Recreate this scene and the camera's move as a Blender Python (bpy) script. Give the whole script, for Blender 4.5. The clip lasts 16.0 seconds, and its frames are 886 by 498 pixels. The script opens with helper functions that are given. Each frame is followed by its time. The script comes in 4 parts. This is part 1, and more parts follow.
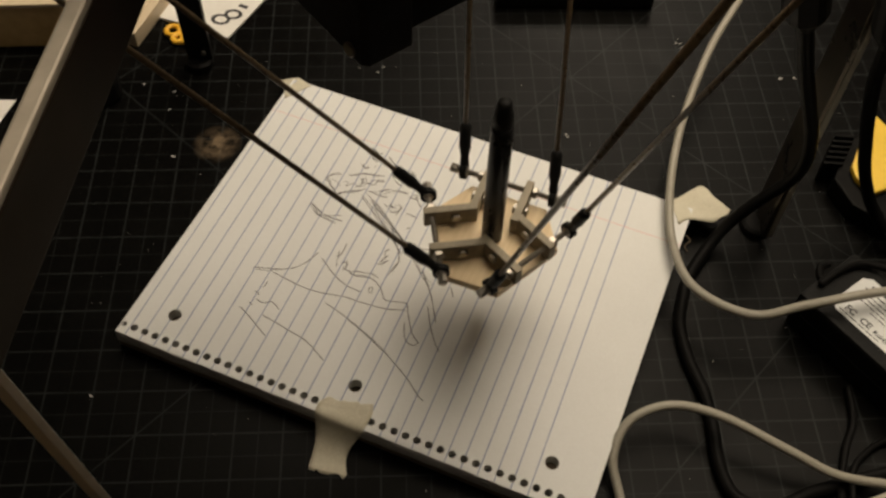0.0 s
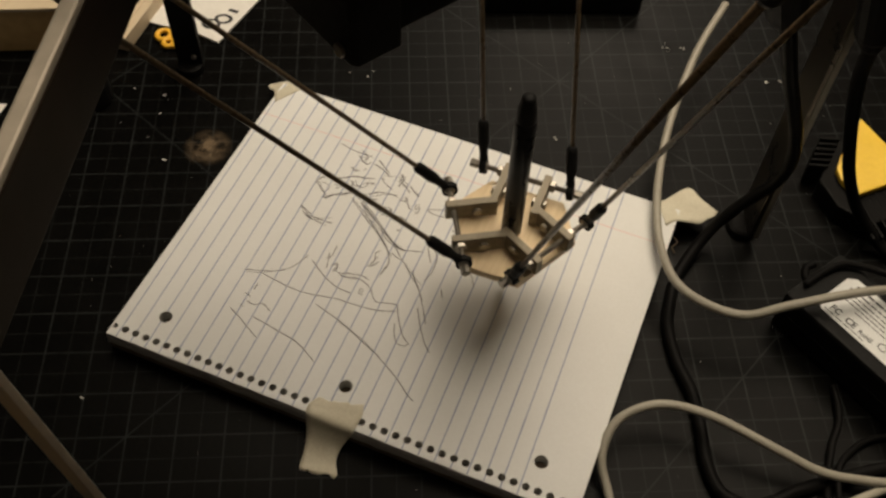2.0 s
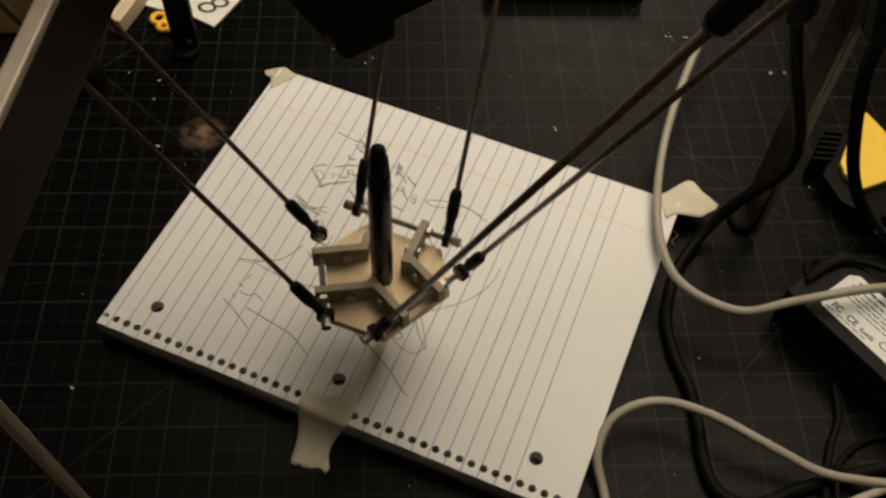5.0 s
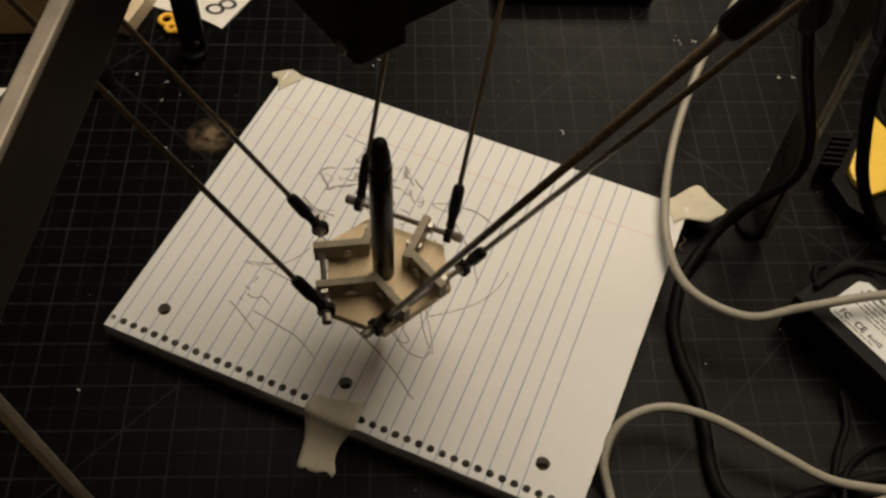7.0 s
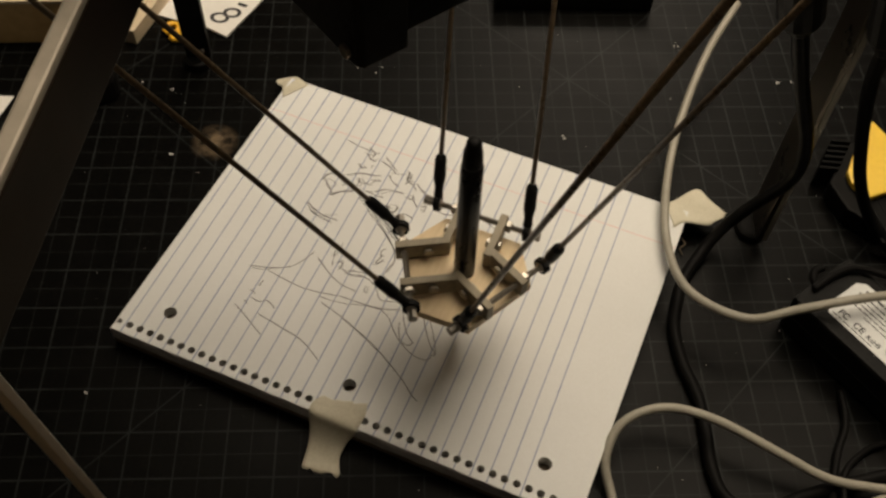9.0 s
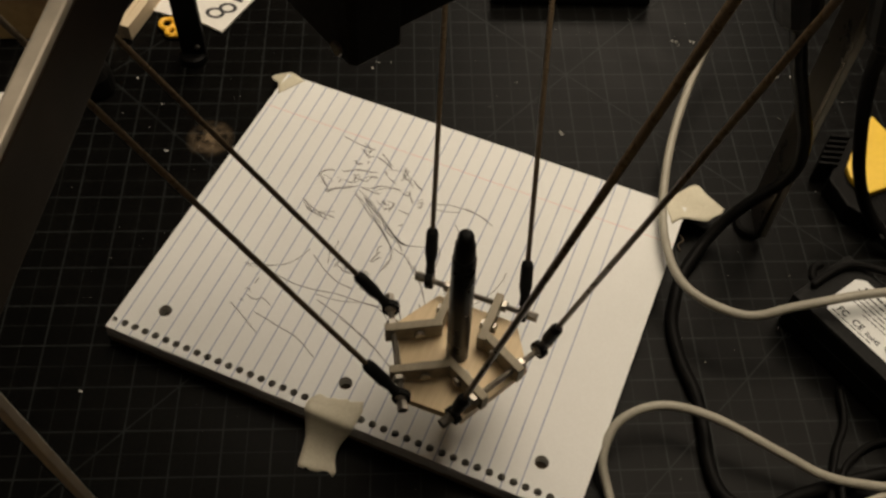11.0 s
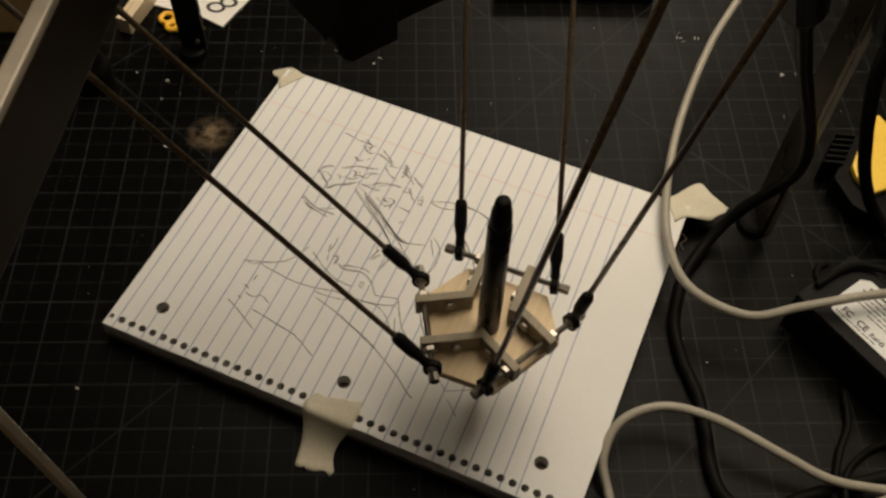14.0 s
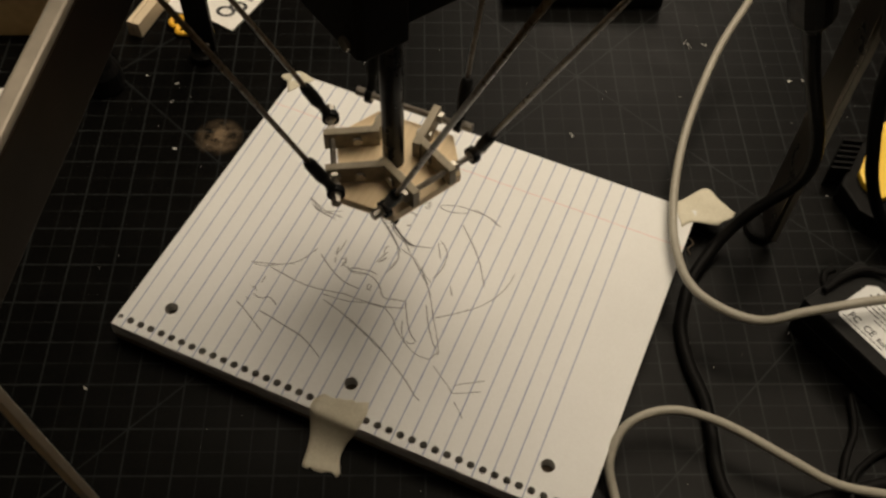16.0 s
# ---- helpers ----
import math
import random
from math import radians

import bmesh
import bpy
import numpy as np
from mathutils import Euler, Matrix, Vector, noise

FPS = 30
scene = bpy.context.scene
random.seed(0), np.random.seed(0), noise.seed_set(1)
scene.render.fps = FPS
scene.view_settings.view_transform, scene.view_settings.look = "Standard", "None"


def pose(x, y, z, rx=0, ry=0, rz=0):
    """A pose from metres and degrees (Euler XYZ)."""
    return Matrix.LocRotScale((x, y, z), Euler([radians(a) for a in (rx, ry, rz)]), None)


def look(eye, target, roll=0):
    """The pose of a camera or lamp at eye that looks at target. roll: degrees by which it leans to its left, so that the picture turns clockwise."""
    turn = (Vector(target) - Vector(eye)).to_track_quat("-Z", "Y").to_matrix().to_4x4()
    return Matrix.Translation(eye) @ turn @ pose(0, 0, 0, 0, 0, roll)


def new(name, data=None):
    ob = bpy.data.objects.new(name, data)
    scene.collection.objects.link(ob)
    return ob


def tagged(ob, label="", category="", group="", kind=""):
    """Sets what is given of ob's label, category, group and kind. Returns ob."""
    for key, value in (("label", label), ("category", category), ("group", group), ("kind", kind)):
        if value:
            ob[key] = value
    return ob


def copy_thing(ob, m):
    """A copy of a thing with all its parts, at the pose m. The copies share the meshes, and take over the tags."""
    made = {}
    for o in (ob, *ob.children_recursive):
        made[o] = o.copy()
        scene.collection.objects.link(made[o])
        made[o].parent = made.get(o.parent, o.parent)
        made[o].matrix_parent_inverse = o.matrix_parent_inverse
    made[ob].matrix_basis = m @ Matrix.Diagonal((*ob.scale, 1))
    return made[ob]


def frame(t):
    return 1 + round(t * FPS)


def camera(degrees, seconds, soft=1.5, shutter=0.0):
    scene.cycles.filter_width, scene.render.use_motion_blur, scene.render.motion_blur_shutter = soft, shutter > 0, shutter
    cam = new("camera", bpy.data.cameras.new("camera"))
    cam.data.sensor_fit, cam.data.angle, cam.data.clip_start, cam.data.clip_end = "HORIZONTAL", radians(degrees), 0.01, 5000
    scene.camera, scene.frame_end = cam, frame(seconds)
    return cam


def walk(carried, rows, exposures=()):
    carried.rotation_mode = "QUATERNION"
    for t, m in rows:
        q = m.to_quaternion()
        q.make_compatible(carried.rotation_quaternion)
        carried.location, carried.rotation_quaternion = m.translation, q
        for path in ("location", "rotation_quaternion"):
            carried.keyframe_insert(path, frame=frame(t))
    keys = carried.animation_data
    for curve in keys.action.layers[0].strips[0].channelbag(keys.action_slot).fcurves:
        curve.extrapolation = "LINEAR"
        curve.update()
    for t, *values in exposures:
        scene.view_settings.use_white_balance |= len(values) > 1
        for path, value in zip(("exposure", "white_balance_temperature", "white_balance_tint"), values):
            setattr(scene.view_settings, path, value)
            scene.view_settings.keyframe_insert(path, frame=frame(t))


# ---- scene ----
cam = camera(48.37, 16.0, soft=2.6, shutter=0.4)
CAMERA_ROWS = [
    (0.0, pose(0.2565, -0.1835, 0.4749, 35.154, -1.145, 22.642)),
    (0.5, pose(0.2572, -0.1851, 0.4737, 35.400, -1.254, 22.536)),
    (1.0, pose(0.2558, -0.1861, 0.4748, 35.455, -1.668, 22.558)),
    (1.5, pose(0.2557, -0.1862, 0.4747, 35.257, -1.470, 22.460)),
    (2.0, pose(0.2588, -0.1878, 0.4764, 35.580, -1.511, 22.204)),
    (2.5, pose(0.2623, -0.1876, 0.4762, 35.379, -1.133, 22.196)),
    (3.0, pose(0.2623, -0.1880, 0.4736, 35.305, -1.665, 22.118)),
    (3.5, pose(0.2620, -0.1843, 0.4736, 34.868, -1.753, 22.210)),
    (4.0, pose(0.2589, -0.1795, 0.4722, 34.453, -1.848, 22.382)),
    (6.5, pose(0.2573, -0.1778, 0.4736, 34.746, -1.614, 23.141)),
    (7.0, pose(0.2553, -0.1773, 0.4732, 34.532, -1.818, 23.138)),
    (7.5, pose(0.2557, -0.1773, 0.4735, 34.507, -1.735, 23.168)),
    (8.0, pose(0.2570, -0.1797, 0.4732, 34.762, -1.671, 23.167)),
    (8.5, pose(0.2579, -0.1819, 0.4755, 35.001, -1.653, 22.971)),
    (9.0, pose(0.2583, -0.1829, 0.4765, 35.091, -1.527, 23.088)),
    (11.5, pose(0.2597, -0.1781, 0.4741, 34.660, -1.426, 23.010)),
    (12.0, pose(0.2605, -0.1769, 0.4730, 34.650, -1.399, 23.157)),
    (12.5, pose(0.2585, -0.1738, 0.4725, 34.426, -1.572, 23.307)),
    (13.0, pose(0.2570, -0.1737, 0.4723, 34.246, -1.616, 23.409)),
    (13.5, pose(0.2571, -0.1739, 0.4716, 34.297, -1.633, 23.548)),
    (14.0, pose(0.2599, -0.1742, 0.4716, 34.447, -1.375, 23.421)),
    (14.5, pose(0.2613, -0.1736, 0.4740, 34.627, -1.185, 23.687)),
    (15.0, pose(0.2597, -0.1770, 0.4719, 34.822, -1.434, 23.651)),
    (15.5, pose(0.2591, -0.1765, 0.4721, 34.717, -1.454, 23.724)),
    (16.0, pose(0.2600, -0.1779, 0.4713, 34.924, -1.331, 23.870)),
]
walk(cam, CAMERA_ROWS, exposures=[(0.0, 0.0), (16.0, 0.0)])

# ---- light: a warm bench lamp behind the robot and two added fills, in a dim workshop ----
world = bpy.data.worlds.new("world")
scene.world = world
world.use_nodes = True
world.node_tree.nodes["Background"].inputs[0].default_value = (1.0, 0.72, 0.45, 1)
world.node_tree.nodes["Background"].inputs[1].default_value = 0.012


def area_lamp(name, eye, target, size, watts, colour):
    data = bpy.data.lights.new(name, "AREA")
    data.shape, data.size, data.energy, data.color = "DISK", size, watts, colour
    ob = new(name, data)
    ob.matrix_world = look(eye, target)
    return ob


area_lamp("bench_lamp", (0.20, 0.56, 1.28), (0.20, 0.10, 0.0), 1.12, 19.2, (1.0, 0.845, 0.645))
# added light, far back, for the sheen on the mat and softer shadows
area_lamp("mat_sheen_fill", (-0.12, 1.95, 1.68), (0.14, 0.1, 0.0), 0.9, 19.0, (1.0, 0.86, 0.68))
# added weak fill from behind the camera, for faces turned from the lamp
area_lamp("front_fill", (0.45, -1.25, 1.66), (0.15, 0.1, 0.0), 0.5, 0.9, (1.0, 0.85, 0.66))

# ---- materials ----


class Mat:
    """A node material under construction."""

    def __init__(self, name, rough=0.5, metal=0.0, spec=0.5):
        self.mat = bpy.data.materials.new(name)
        self.mat.use_nodes = True
        self.nodes, self.links = self.mat.node_tree.nodes, self.mat.node_tree.links
        self.bsdf = self.nodes["Principled BSDF"]
        self.bsdf.inputs["Roughness"].default_value = rough
        self.bsdf.inputs["Metallic"].default_value = metal
        self.bsdf.inputs["Specular IOR Level"].default_value = spec

    def put(self, socket, value):
        if isinstance(value, bpy.types.NodeSocket):
            self.links.new(value, socket)
        else:
            socket.default_value = value

    def math(self, op, a, b=0.0, c=0.0):
        n = self.nodes.new("ShaderNodeMath")
        n.operation = op
        for socket, value in zip(n.inputs, (a, b, c)):
            self.put(socket, value)
        return n.outputs[0]

    def coords(self, turn=0.0, shift=(0, 0, 0)):
        n = self.nodes.new("ShaderNodeTexCoord")
        m = self.nodes.new("ShaderNodeMapping")
        m.vector_type = "POINT"
        m.inputs["Location"].default_value = shift
        m.inputs["Rotation"].default_value = (0, 0, turn)
        self.links.new(n.outputs["Object"], m.inputs[0])
        return m.outputs[0]

    def split(self, vector):
        n = self.nodes.new("ShaderNodeSeparateXYZ")
        self.links.new(vector, n.inputs[0])
        return n.outputs[0], n.outputs[1], n.outputs[2]

    def noise(self, scale, detail=4.0, vector=None, rough=0.55):
        n = self.nodes.new("ShaderNodeTexNoise")
        n.inputs["Scale"].default_value, n.inputs["Detail"].default_value = scale, detail
        n.inputs["Roughness"].default_value = rough
        self.links.new(vector or self.coords(), n.inputs["Vector"])
        return n.outputs["Fac"]

    def ramp(self, fac, stops):
        n = self.nodes.new("ShaderNodeValToRGB")
        while len(n.color_ramp.elements) < len(stops):
            n.color_ramp.elements.new(0.5)
        for e, (p, c) in zip(n.color_ramp.elements, stops):
            e.position, e.color = p, (*c, 1) if len(c) == 3 else c
        self.put(n.inputs[0], fac)
        return n.outputs[0]

    def mix(self, fac, a, b):
        n = self.nodes.new("ShaderNodeMix")
        n.data_type = "RGBA"
        self.put(n.inputs[0], fac)
        self.put(n.inputs[6], a if isinstance(a, bpy.types.NodeSocket) else (*a, 1))
        self.put(n.inputs[7], b if isinstance(b, bpy.types.NodeSocket) else (*b, 1))
        return n.outputs[2]

    def colour(self, value):
        self.put(self.bsdf.inputs["Base Color"], value if isinstance(value, bpy.types.NodeSocket) else (*value, 1))
        return self

    def rough(self, value):
        self.put(self.bsdf.inputs["Roughness"], value)
        return self

    def bump(self, height, strength=0.3, distance=0.0005):
        n = self.nodes.new("ShaderNodeBump")
        n.inputs["Strength"].default_value, n.inputs["Distance"].default_value = strength, distance
        self.links.new(height, n.inputs["Height"])
        self.links.new(n.outputs[0], self.bsdf.inputs["Normal"])
        return self


def mottled(name, dark, light, scale, rough=0.5, metal=0.0, spec=0.5, bump=0.2, rough_spread=0.15):
    m = Mat(name, rough, metal, spec)
    fine, broad = m.noise(scale), m.noise(scale * 0.13, 3)
    both = m.math("MULTIPLY_ADD", fine, 0.5, m.math("MULTIPLY", broad, 0.5))
    m.colour(m.ramp(both, [(0.3, dark), (0.7, light)]))
    m.rough(m.math("MULTIPLY_ADD", m.noise(scale * 0.4), rough_spread * 2, rough - rough_spread))
    m.bump(fine, bump, 0.0002)
    return m.mat


# the printed half-inch grid of the cutting mat
GRID = 0.0127
GRID_TURN, GRID_AT = 0.4292, (0.1611, 0.2935)


def mat_material():
    m = Mat("cutting_mat_vinyl", 0.45, 0.0, 0.056)
    co = m.coords()
    x, y, _ = m.split(co)
    c, s = math.cos(GRID_TURN), math.sin(GRID_TURN)
    dx, dy = m.math("SUBTRACT", x, GRID_AT[0]), m.math("SUBTRACT", y, GRID_AT[1])
    u = m.math("ADD", m.math("MULTIPLY", dx, c), m.math("MULTIPLY", dy, s))
    v = m.math("SUBTRACT", m.math("MULTIPLY", dy, c), m.math("MULTIPLY", dx, s))

    def lines(q, pitch, width):
        part_of = m.math("FRACT", m.math("ADD", m.math("DIVIDE", q, pitch), 100.5))
        off = m.math("ABSOLUTE", m.math("SUBTRACT", part_of, 0.5))
        return m.math("LESS_THAN", off, width / pitch / 2)

    fine = m.math("MAXIMUM", lines(u, GRID, 0.00055), lines(v, GRID, 0.00055))
    bold = m.math("MAXIMUM", lines(u, GRID * 2, 0.0009), lines(v, GRID * 2, 0.0009))
    diag = m.math("ADD", u, m.math("MULTIPLY", v, 1.0))
    cross = m.math("SUBTRACT", u, m.math("MULTIPLY", v, 1.0))
    slant = m.math("MAXIMUM", lines(diag, GRID * 24, 0.0012), lines(cross, GRID * 24, 0.0012))
    wear = m.noise(60, 6)
    ink = m.math("MULTIPLY", m.math("MAXIMUM", m.math("MULTIPLY", fine, 0.55), m.math("MAXIMUM", m.math("MULTIPLY", bold, 0.8), m.math("MULTIPLY", slant, 0.7))),
                 m.math("MULTIPLY_ADD", wear, 1.2, 0.1))
    base = m.ramp(m.math("MULTIPLY_ADD", m.noise(9, 5), 0.6, m.math("MULTIPLY", m.noise(420, 4), 0.4)),
                  [(0.3, (0.0011, 0.0010, 0.0009)), (0.7, (0.0034, 0.0031, 0.0026))])
    inked = m.mix(ink, base, (0.028, 0.031, 0.031))
    # a patch of pale dust rubbed into the vinyl
    px, py = m.math("ADD", x, 0.0258), m.math("SUBTRACT", y, 0.147)
    near = m.math("SQRT", m.math("ADD", m.math("MULTIPLY", px, px), m.math("MULTIPLY", py, py)))
    fall = m.math("SUBTRACT", 1.0, m.math("DIVIDE", near, 0.016))
    dust = m.math("MULTIPLY", m.math("MAXIMUM", fall, 0.0), m.math("MULTIPLY", m.ramp(m.noise(110, 7, rough=0.7), [(0.38, (0, 0, 0)), (0.66, (1, 1, 1))]), 1.4))
    m.colour(m.mix(m.math("MINIMUM", dust, 0.8), inked, (0.20, 0.145, 0.09)))
    m.rough(m.math("MULTIPLY_ADD", m.noise(35, 5), 0.20, 0.22))
    m.bump(m.noise(1800, 2), 0.25, 0.0002)
    return m.mat


PAGE_W, PAGE_H, PAGE_Z = 0.2647, 0.2045, 0.0151


def paper_material():
    m = Mat("ruled_paper", 0.75, 0.0, 0.25)
    x, y, _ = m.split(m.coords())
    across = m.math("MULTIPLY_ADD", y, 0.02, x)
    off = m.math("ABSOLUTE", m.math("SUBTRACT", m.math("FRACT", m.math("ADD", m.math("DIVIDE", m.math("SUBTRACT", across, 0.2343), 0.00878), 100.5)), 0.5))
    rule = m.math("MULTIPLY", m.math("LESS_THAN", off, 0.00035 / 0.00878), m.math("LESS_THAN", across, 0.2370))
    faint = m.math("MULTIPLY_ADD", m.noise(90, 4), 0.6, 0.35)
    margin = m.math("LESS_THAN", m.math("ABSOLUTE", m.math("SUBTRACT", y, 0.1758)), 0.00032)
    sheet = m.ramp(m.math("MULTIPLY_ADD", m.noise(14, 4), 0.6, m.math("MULTIPLY", m.noise(900, 3), 0.4)),
                   [(0.3, (0.69, 0.69, 0.67)), (0.7, (0.77, 0.772, 0.76))])
    lined = m.mix(m.math("MULTIPLY", rule, faint), sheet, (0.13, 0.18, 0.36))
    m.colour(m.mix(m.math("MULTIPLY", margin, m.math("MULTIPLY", faint, 0.65)), lined, (0.72, 0.30, 0.26)))
    m.bump(m.math("MULTIPLY_ADD", m.noise(22, 2), 4.0, m.noise(700, 3)), 0.12, 0.0004)
    return m.mat


def stack_material():
    m = Mat("page_edges", 0.8, 0.0, 0.2)
    x, y, z = m.split(m.coords())
    n = m.nodes.new("ShaderNodeTexNoise")
    n.inputs["Scale"].default_value = 1.0
    n.inputs["Detail"].default_value = 3
    comb = m.nodes.new("ShaderNodeCombineXYZ")
    for socket, value in zip(comb.inputs, (m.math("MULTIPLY", x, 60), m.math("MULTIPLY", y, 60), m.math("MULTIPLY", z, 4500))):
        m.put(socket, value)
    m.links.new(comb.outputs[0], n.inputs["Vector"])
    m.colour(m.ramp(n.outputs["Fac"], [(0.3, (0.30, 0.29, 0.27)), (0.65, (0.62, 0.61, 0.58))]))
    m.bump(n.outputs["Fac"], 0.5, 0.0003)
    return m.mat


def wood_material(name, dark, light, scale=1.0):
    m = Mat(name, 0.5, 0.0, 0.4)
    x, y, z = m.split(m.coords())
    comb = m.nodes.new("ShaderNodeCombineXYZ")
    for socket, value in zip(comb.inputs, (m.math("MULTIPLY", x, 900 * scale), m.math("MULTIPLY", y, 90 * scale), m.math("MULTIPLY", z, 900 * scale))):
        m.put(socket, value)
    n = m.nodes.new("ShaderNodeTexNoise")
    n.inputs["Scale"].default_value, n.inputs["Detail"].default_value = 0.35, 6
    m.links.new(comb.outputs[0], n.inputs["Vector"])
    broad = m.noise(40 * scale, 3)
    m.colour(m.ramp(m.math("MULTIPLY_ADD", n.outputs["Fac"], 0.6, m.math("MULTIPLY", broad, 0.4)), [(0.3, dark), (0.7, light)]))
    m.bump(n.outputs["Fac"], 0.15, 0.0002)
    return m.mat


def brushed(name, base, rough):
    m = Mat(name, rough, 1.0, 0.5)
    x, y, z = m.split(m.coords())
    comb = m.nodes.new("ShaderNodeCombineXYZ")
    for socket, value in zip(comb.inputs, (m.math("MULTIPLY", x, 900), m.math("MULTIPLY", y, 900), m.math("MULTIPLY", z, 12))):
        m.put(socket, value)
    n = m.nodes.new("ShaderNodeTexNoise")
    n.inputs["Scale"].default_value, n.inputs["Detail"].default_value = 1.0, 4
    m.links.new(comb.outputs[0], n.inputs["Vector"])
    m.colour(m.ramp(m.math("MULTIPLY_ADD", n.outputs["Fac"], 0.5, m.math("MULTIPLY", m.noise(25, 4), 0.5)),
                    [(0.3, tuple(k * 0.75 for k in base)), (0.7, base)]))
    m.rough(m.math("MULTIPLY_ADD", m.noise(60, 4), 0.25, rough - 0.1))
    m.bump(n.outputs["Fac"], 0.1, 0.0001)
    return m.mat


MAT_VINYL = mat_material()
PAPER = paper_material()
PAGE_EDGES = stack_material()
CARDBOARD = mottled("brown_board", (0.10, 0.075, 0.05), (0.17, 0.13, 0.09), 300, 0.8)
MASKING = mottled("masking_tape_crepe", (0.50, 0.46, 0.35), (0.64, 0.60, 0.48), 700, 0.6, spec=0.3, bump=0.5)
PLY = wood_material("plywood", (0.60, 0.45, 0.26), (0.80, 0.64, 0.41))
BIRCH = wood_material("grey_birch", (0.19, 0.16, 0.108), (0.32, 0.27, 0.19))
# the beam's lit top edge, its brightness put into the colour
LIT_EDGE = mottled("lit_aluminium_edge", (0.19, 0.165, 0.13), (0.29, 0.255, 0.205), 120, 0.6, 0.35)
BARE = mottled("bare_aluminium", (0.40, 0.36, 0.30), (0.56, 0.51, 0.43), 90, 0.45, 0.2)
# the beam's side face, its shade painted in as near black
SHADED_FACE = mottled("shaded_aluminium", (0.007, 0.0046, 0.0026), (0.017, 0.0108, 0.006), 40, 0.5, spec=0.04)
# right leg: face darkened as in shade, its edge highlight painted pale
LEG_METAL = brushed("darkened_aluminium", (0.20, 0.175, 0.14), 0.28)
LEG_EDGE = mottled("lit_leg_edge", (0.34, 0.32, 0.27), (0.46, 0.43, 0.36), 120, 0.45, 0.3)
STEEL = mottled("zinc_steel", (0.26, 0.24, 0.21), (0.44, 0.41, 0.36), 500, 0.40, 1.0)
CARBON = mottled("carbon_rod", (0.070, 0.050, 0.030), (0.16, 0.117, 0.072), 1200, 0.30, spec=0.5)
BLACK = mottled("black_plastic", (0.006, 0.006, 0.006), (0.014, 0.014, 0.0135), 500, 0.5, spec=0.08)
GLOSS = mottled("glossy_black_plastic", (0.004, 0.004, 0.005), (0.010, 0.010, 0.011), 250, 0.3, spec=0.25)
RUBBER = mottled("black_rubber", (0.004, 0.004, 0.004), (0.009, 0.0085, 0.008), 700, 0.45, spec=0.045)
CABLE_WHITE = mottled("beige_cable", (0.27, 0.25, 0.20), (0.36, 0.335, 0.275), 400, 0.5)
LABEL = mottled("silver_label", (0.60, 0.61, 0.60), (0.70, 0.71, 0.70), 300, 0.4)
PRINT = mottled("black_print", (0.015, 0.015, 0.016), (0.03, 0.03, 0.03), 900, 0.6)
INK = mottled("pen_ink", (0.06, 0.056, 0.06), (0.21, 0.20, 0.19), 260, 0.7, spec=0.2)
YELLOW = mottled("yellow_plastic", (0.72, 0.46, 0.03), (0.82, 0.55, 0.05), 300, 0.4)
ORANGE = mottled("amber_plastic", (0.75, 0.40, 0.02), (0.85, 0.48, 0.04), 300, 0.4)
CARD = mottled("white_card", (0.66, 0.64, 0.60), (0.75, 0.73, 0.69), 250, 0.7)
PINE = wood_material("pine_box", (0.45, 0.30, 0.12), (0.62, 0.44, 0.20), 0.5)
PALE_PINE = wood_material("pale_pine", (0.52, 0.42, 0.28), (0.68, 0.57, 0.41), 0.6)
PAINT = mottled("wall_paint", (0.10, 0.085, 0.07), (0.14, 0.12, 0.10), 8, 0.8)
CRUMB = mottled("pale_crumbs", (0.55, 0.53, 0.48), (0.75, 0.73, 0.68), 900, 0.6)

# ---- building helpers, in millimetres ----


def part(name, bm, material, parent=None, label="", smooth=False):
    bmesh.ops.scale(bm, vec=(0.001, 0.001, 0.001), verts=bm.verts)
    bmesh.ops.recalc_face_normals(bm, faces=bm.faces)
    me = bpy.data.meshes.new(name)
    bm.to_mesh(me)
    bm.free()
    me.materials.append(material)
    if smooth:
        for p in me.polygons:
            p.use_smooth = True
    ob = new(name, me)
    ob.parent = parent
    if label:
        ob["label"] = label
    return ob


def thing(name, label, category, group="", at=(0, 0, 0)):
    ob = new(name)
    ob.location = Vector(at) * 0.001
    ob.empty_display_size = 0.01
    return tagged(ob, label, category, group)


def xyz(v):
    return Vector((v[0], v[1], v[2]))


def turn_z(degrees):
    return Matrix.Rotation(radians(degrees), 4, "Z")


def box(bm, centre, size, m=None, bevel=0.4):
    r = bmesh.ops.create_cube(bm, size=1.0)
    vs = r["verts"]
    bmesh.ops.scale(bm, vec=size, verts=vs)
    if bevel:
        es = list({e for v in vs for e in v.link_edges})
        out = bmesh.ops.bevel(bm, geom=es, offset=bevel, segments=2, affect="EDGES", profile=0.6)
        vs = list({v for f in out["faces"] for v in f.verts} | {v for v in vs if v.is_valid})
        seen, todo = set(vs), list(vs)
        while todo:
            for e in todo.pop().link_edges:
                for w in e.verts:
                    if w not in seen:
                        seen.add(w)
                        todo.append(w)
        vs = list(seen)
    bmesh.ops.transform(bm, matrix=(m or Matrix()) @ Matrix.Translation(centre), verts=vs)
    return vs


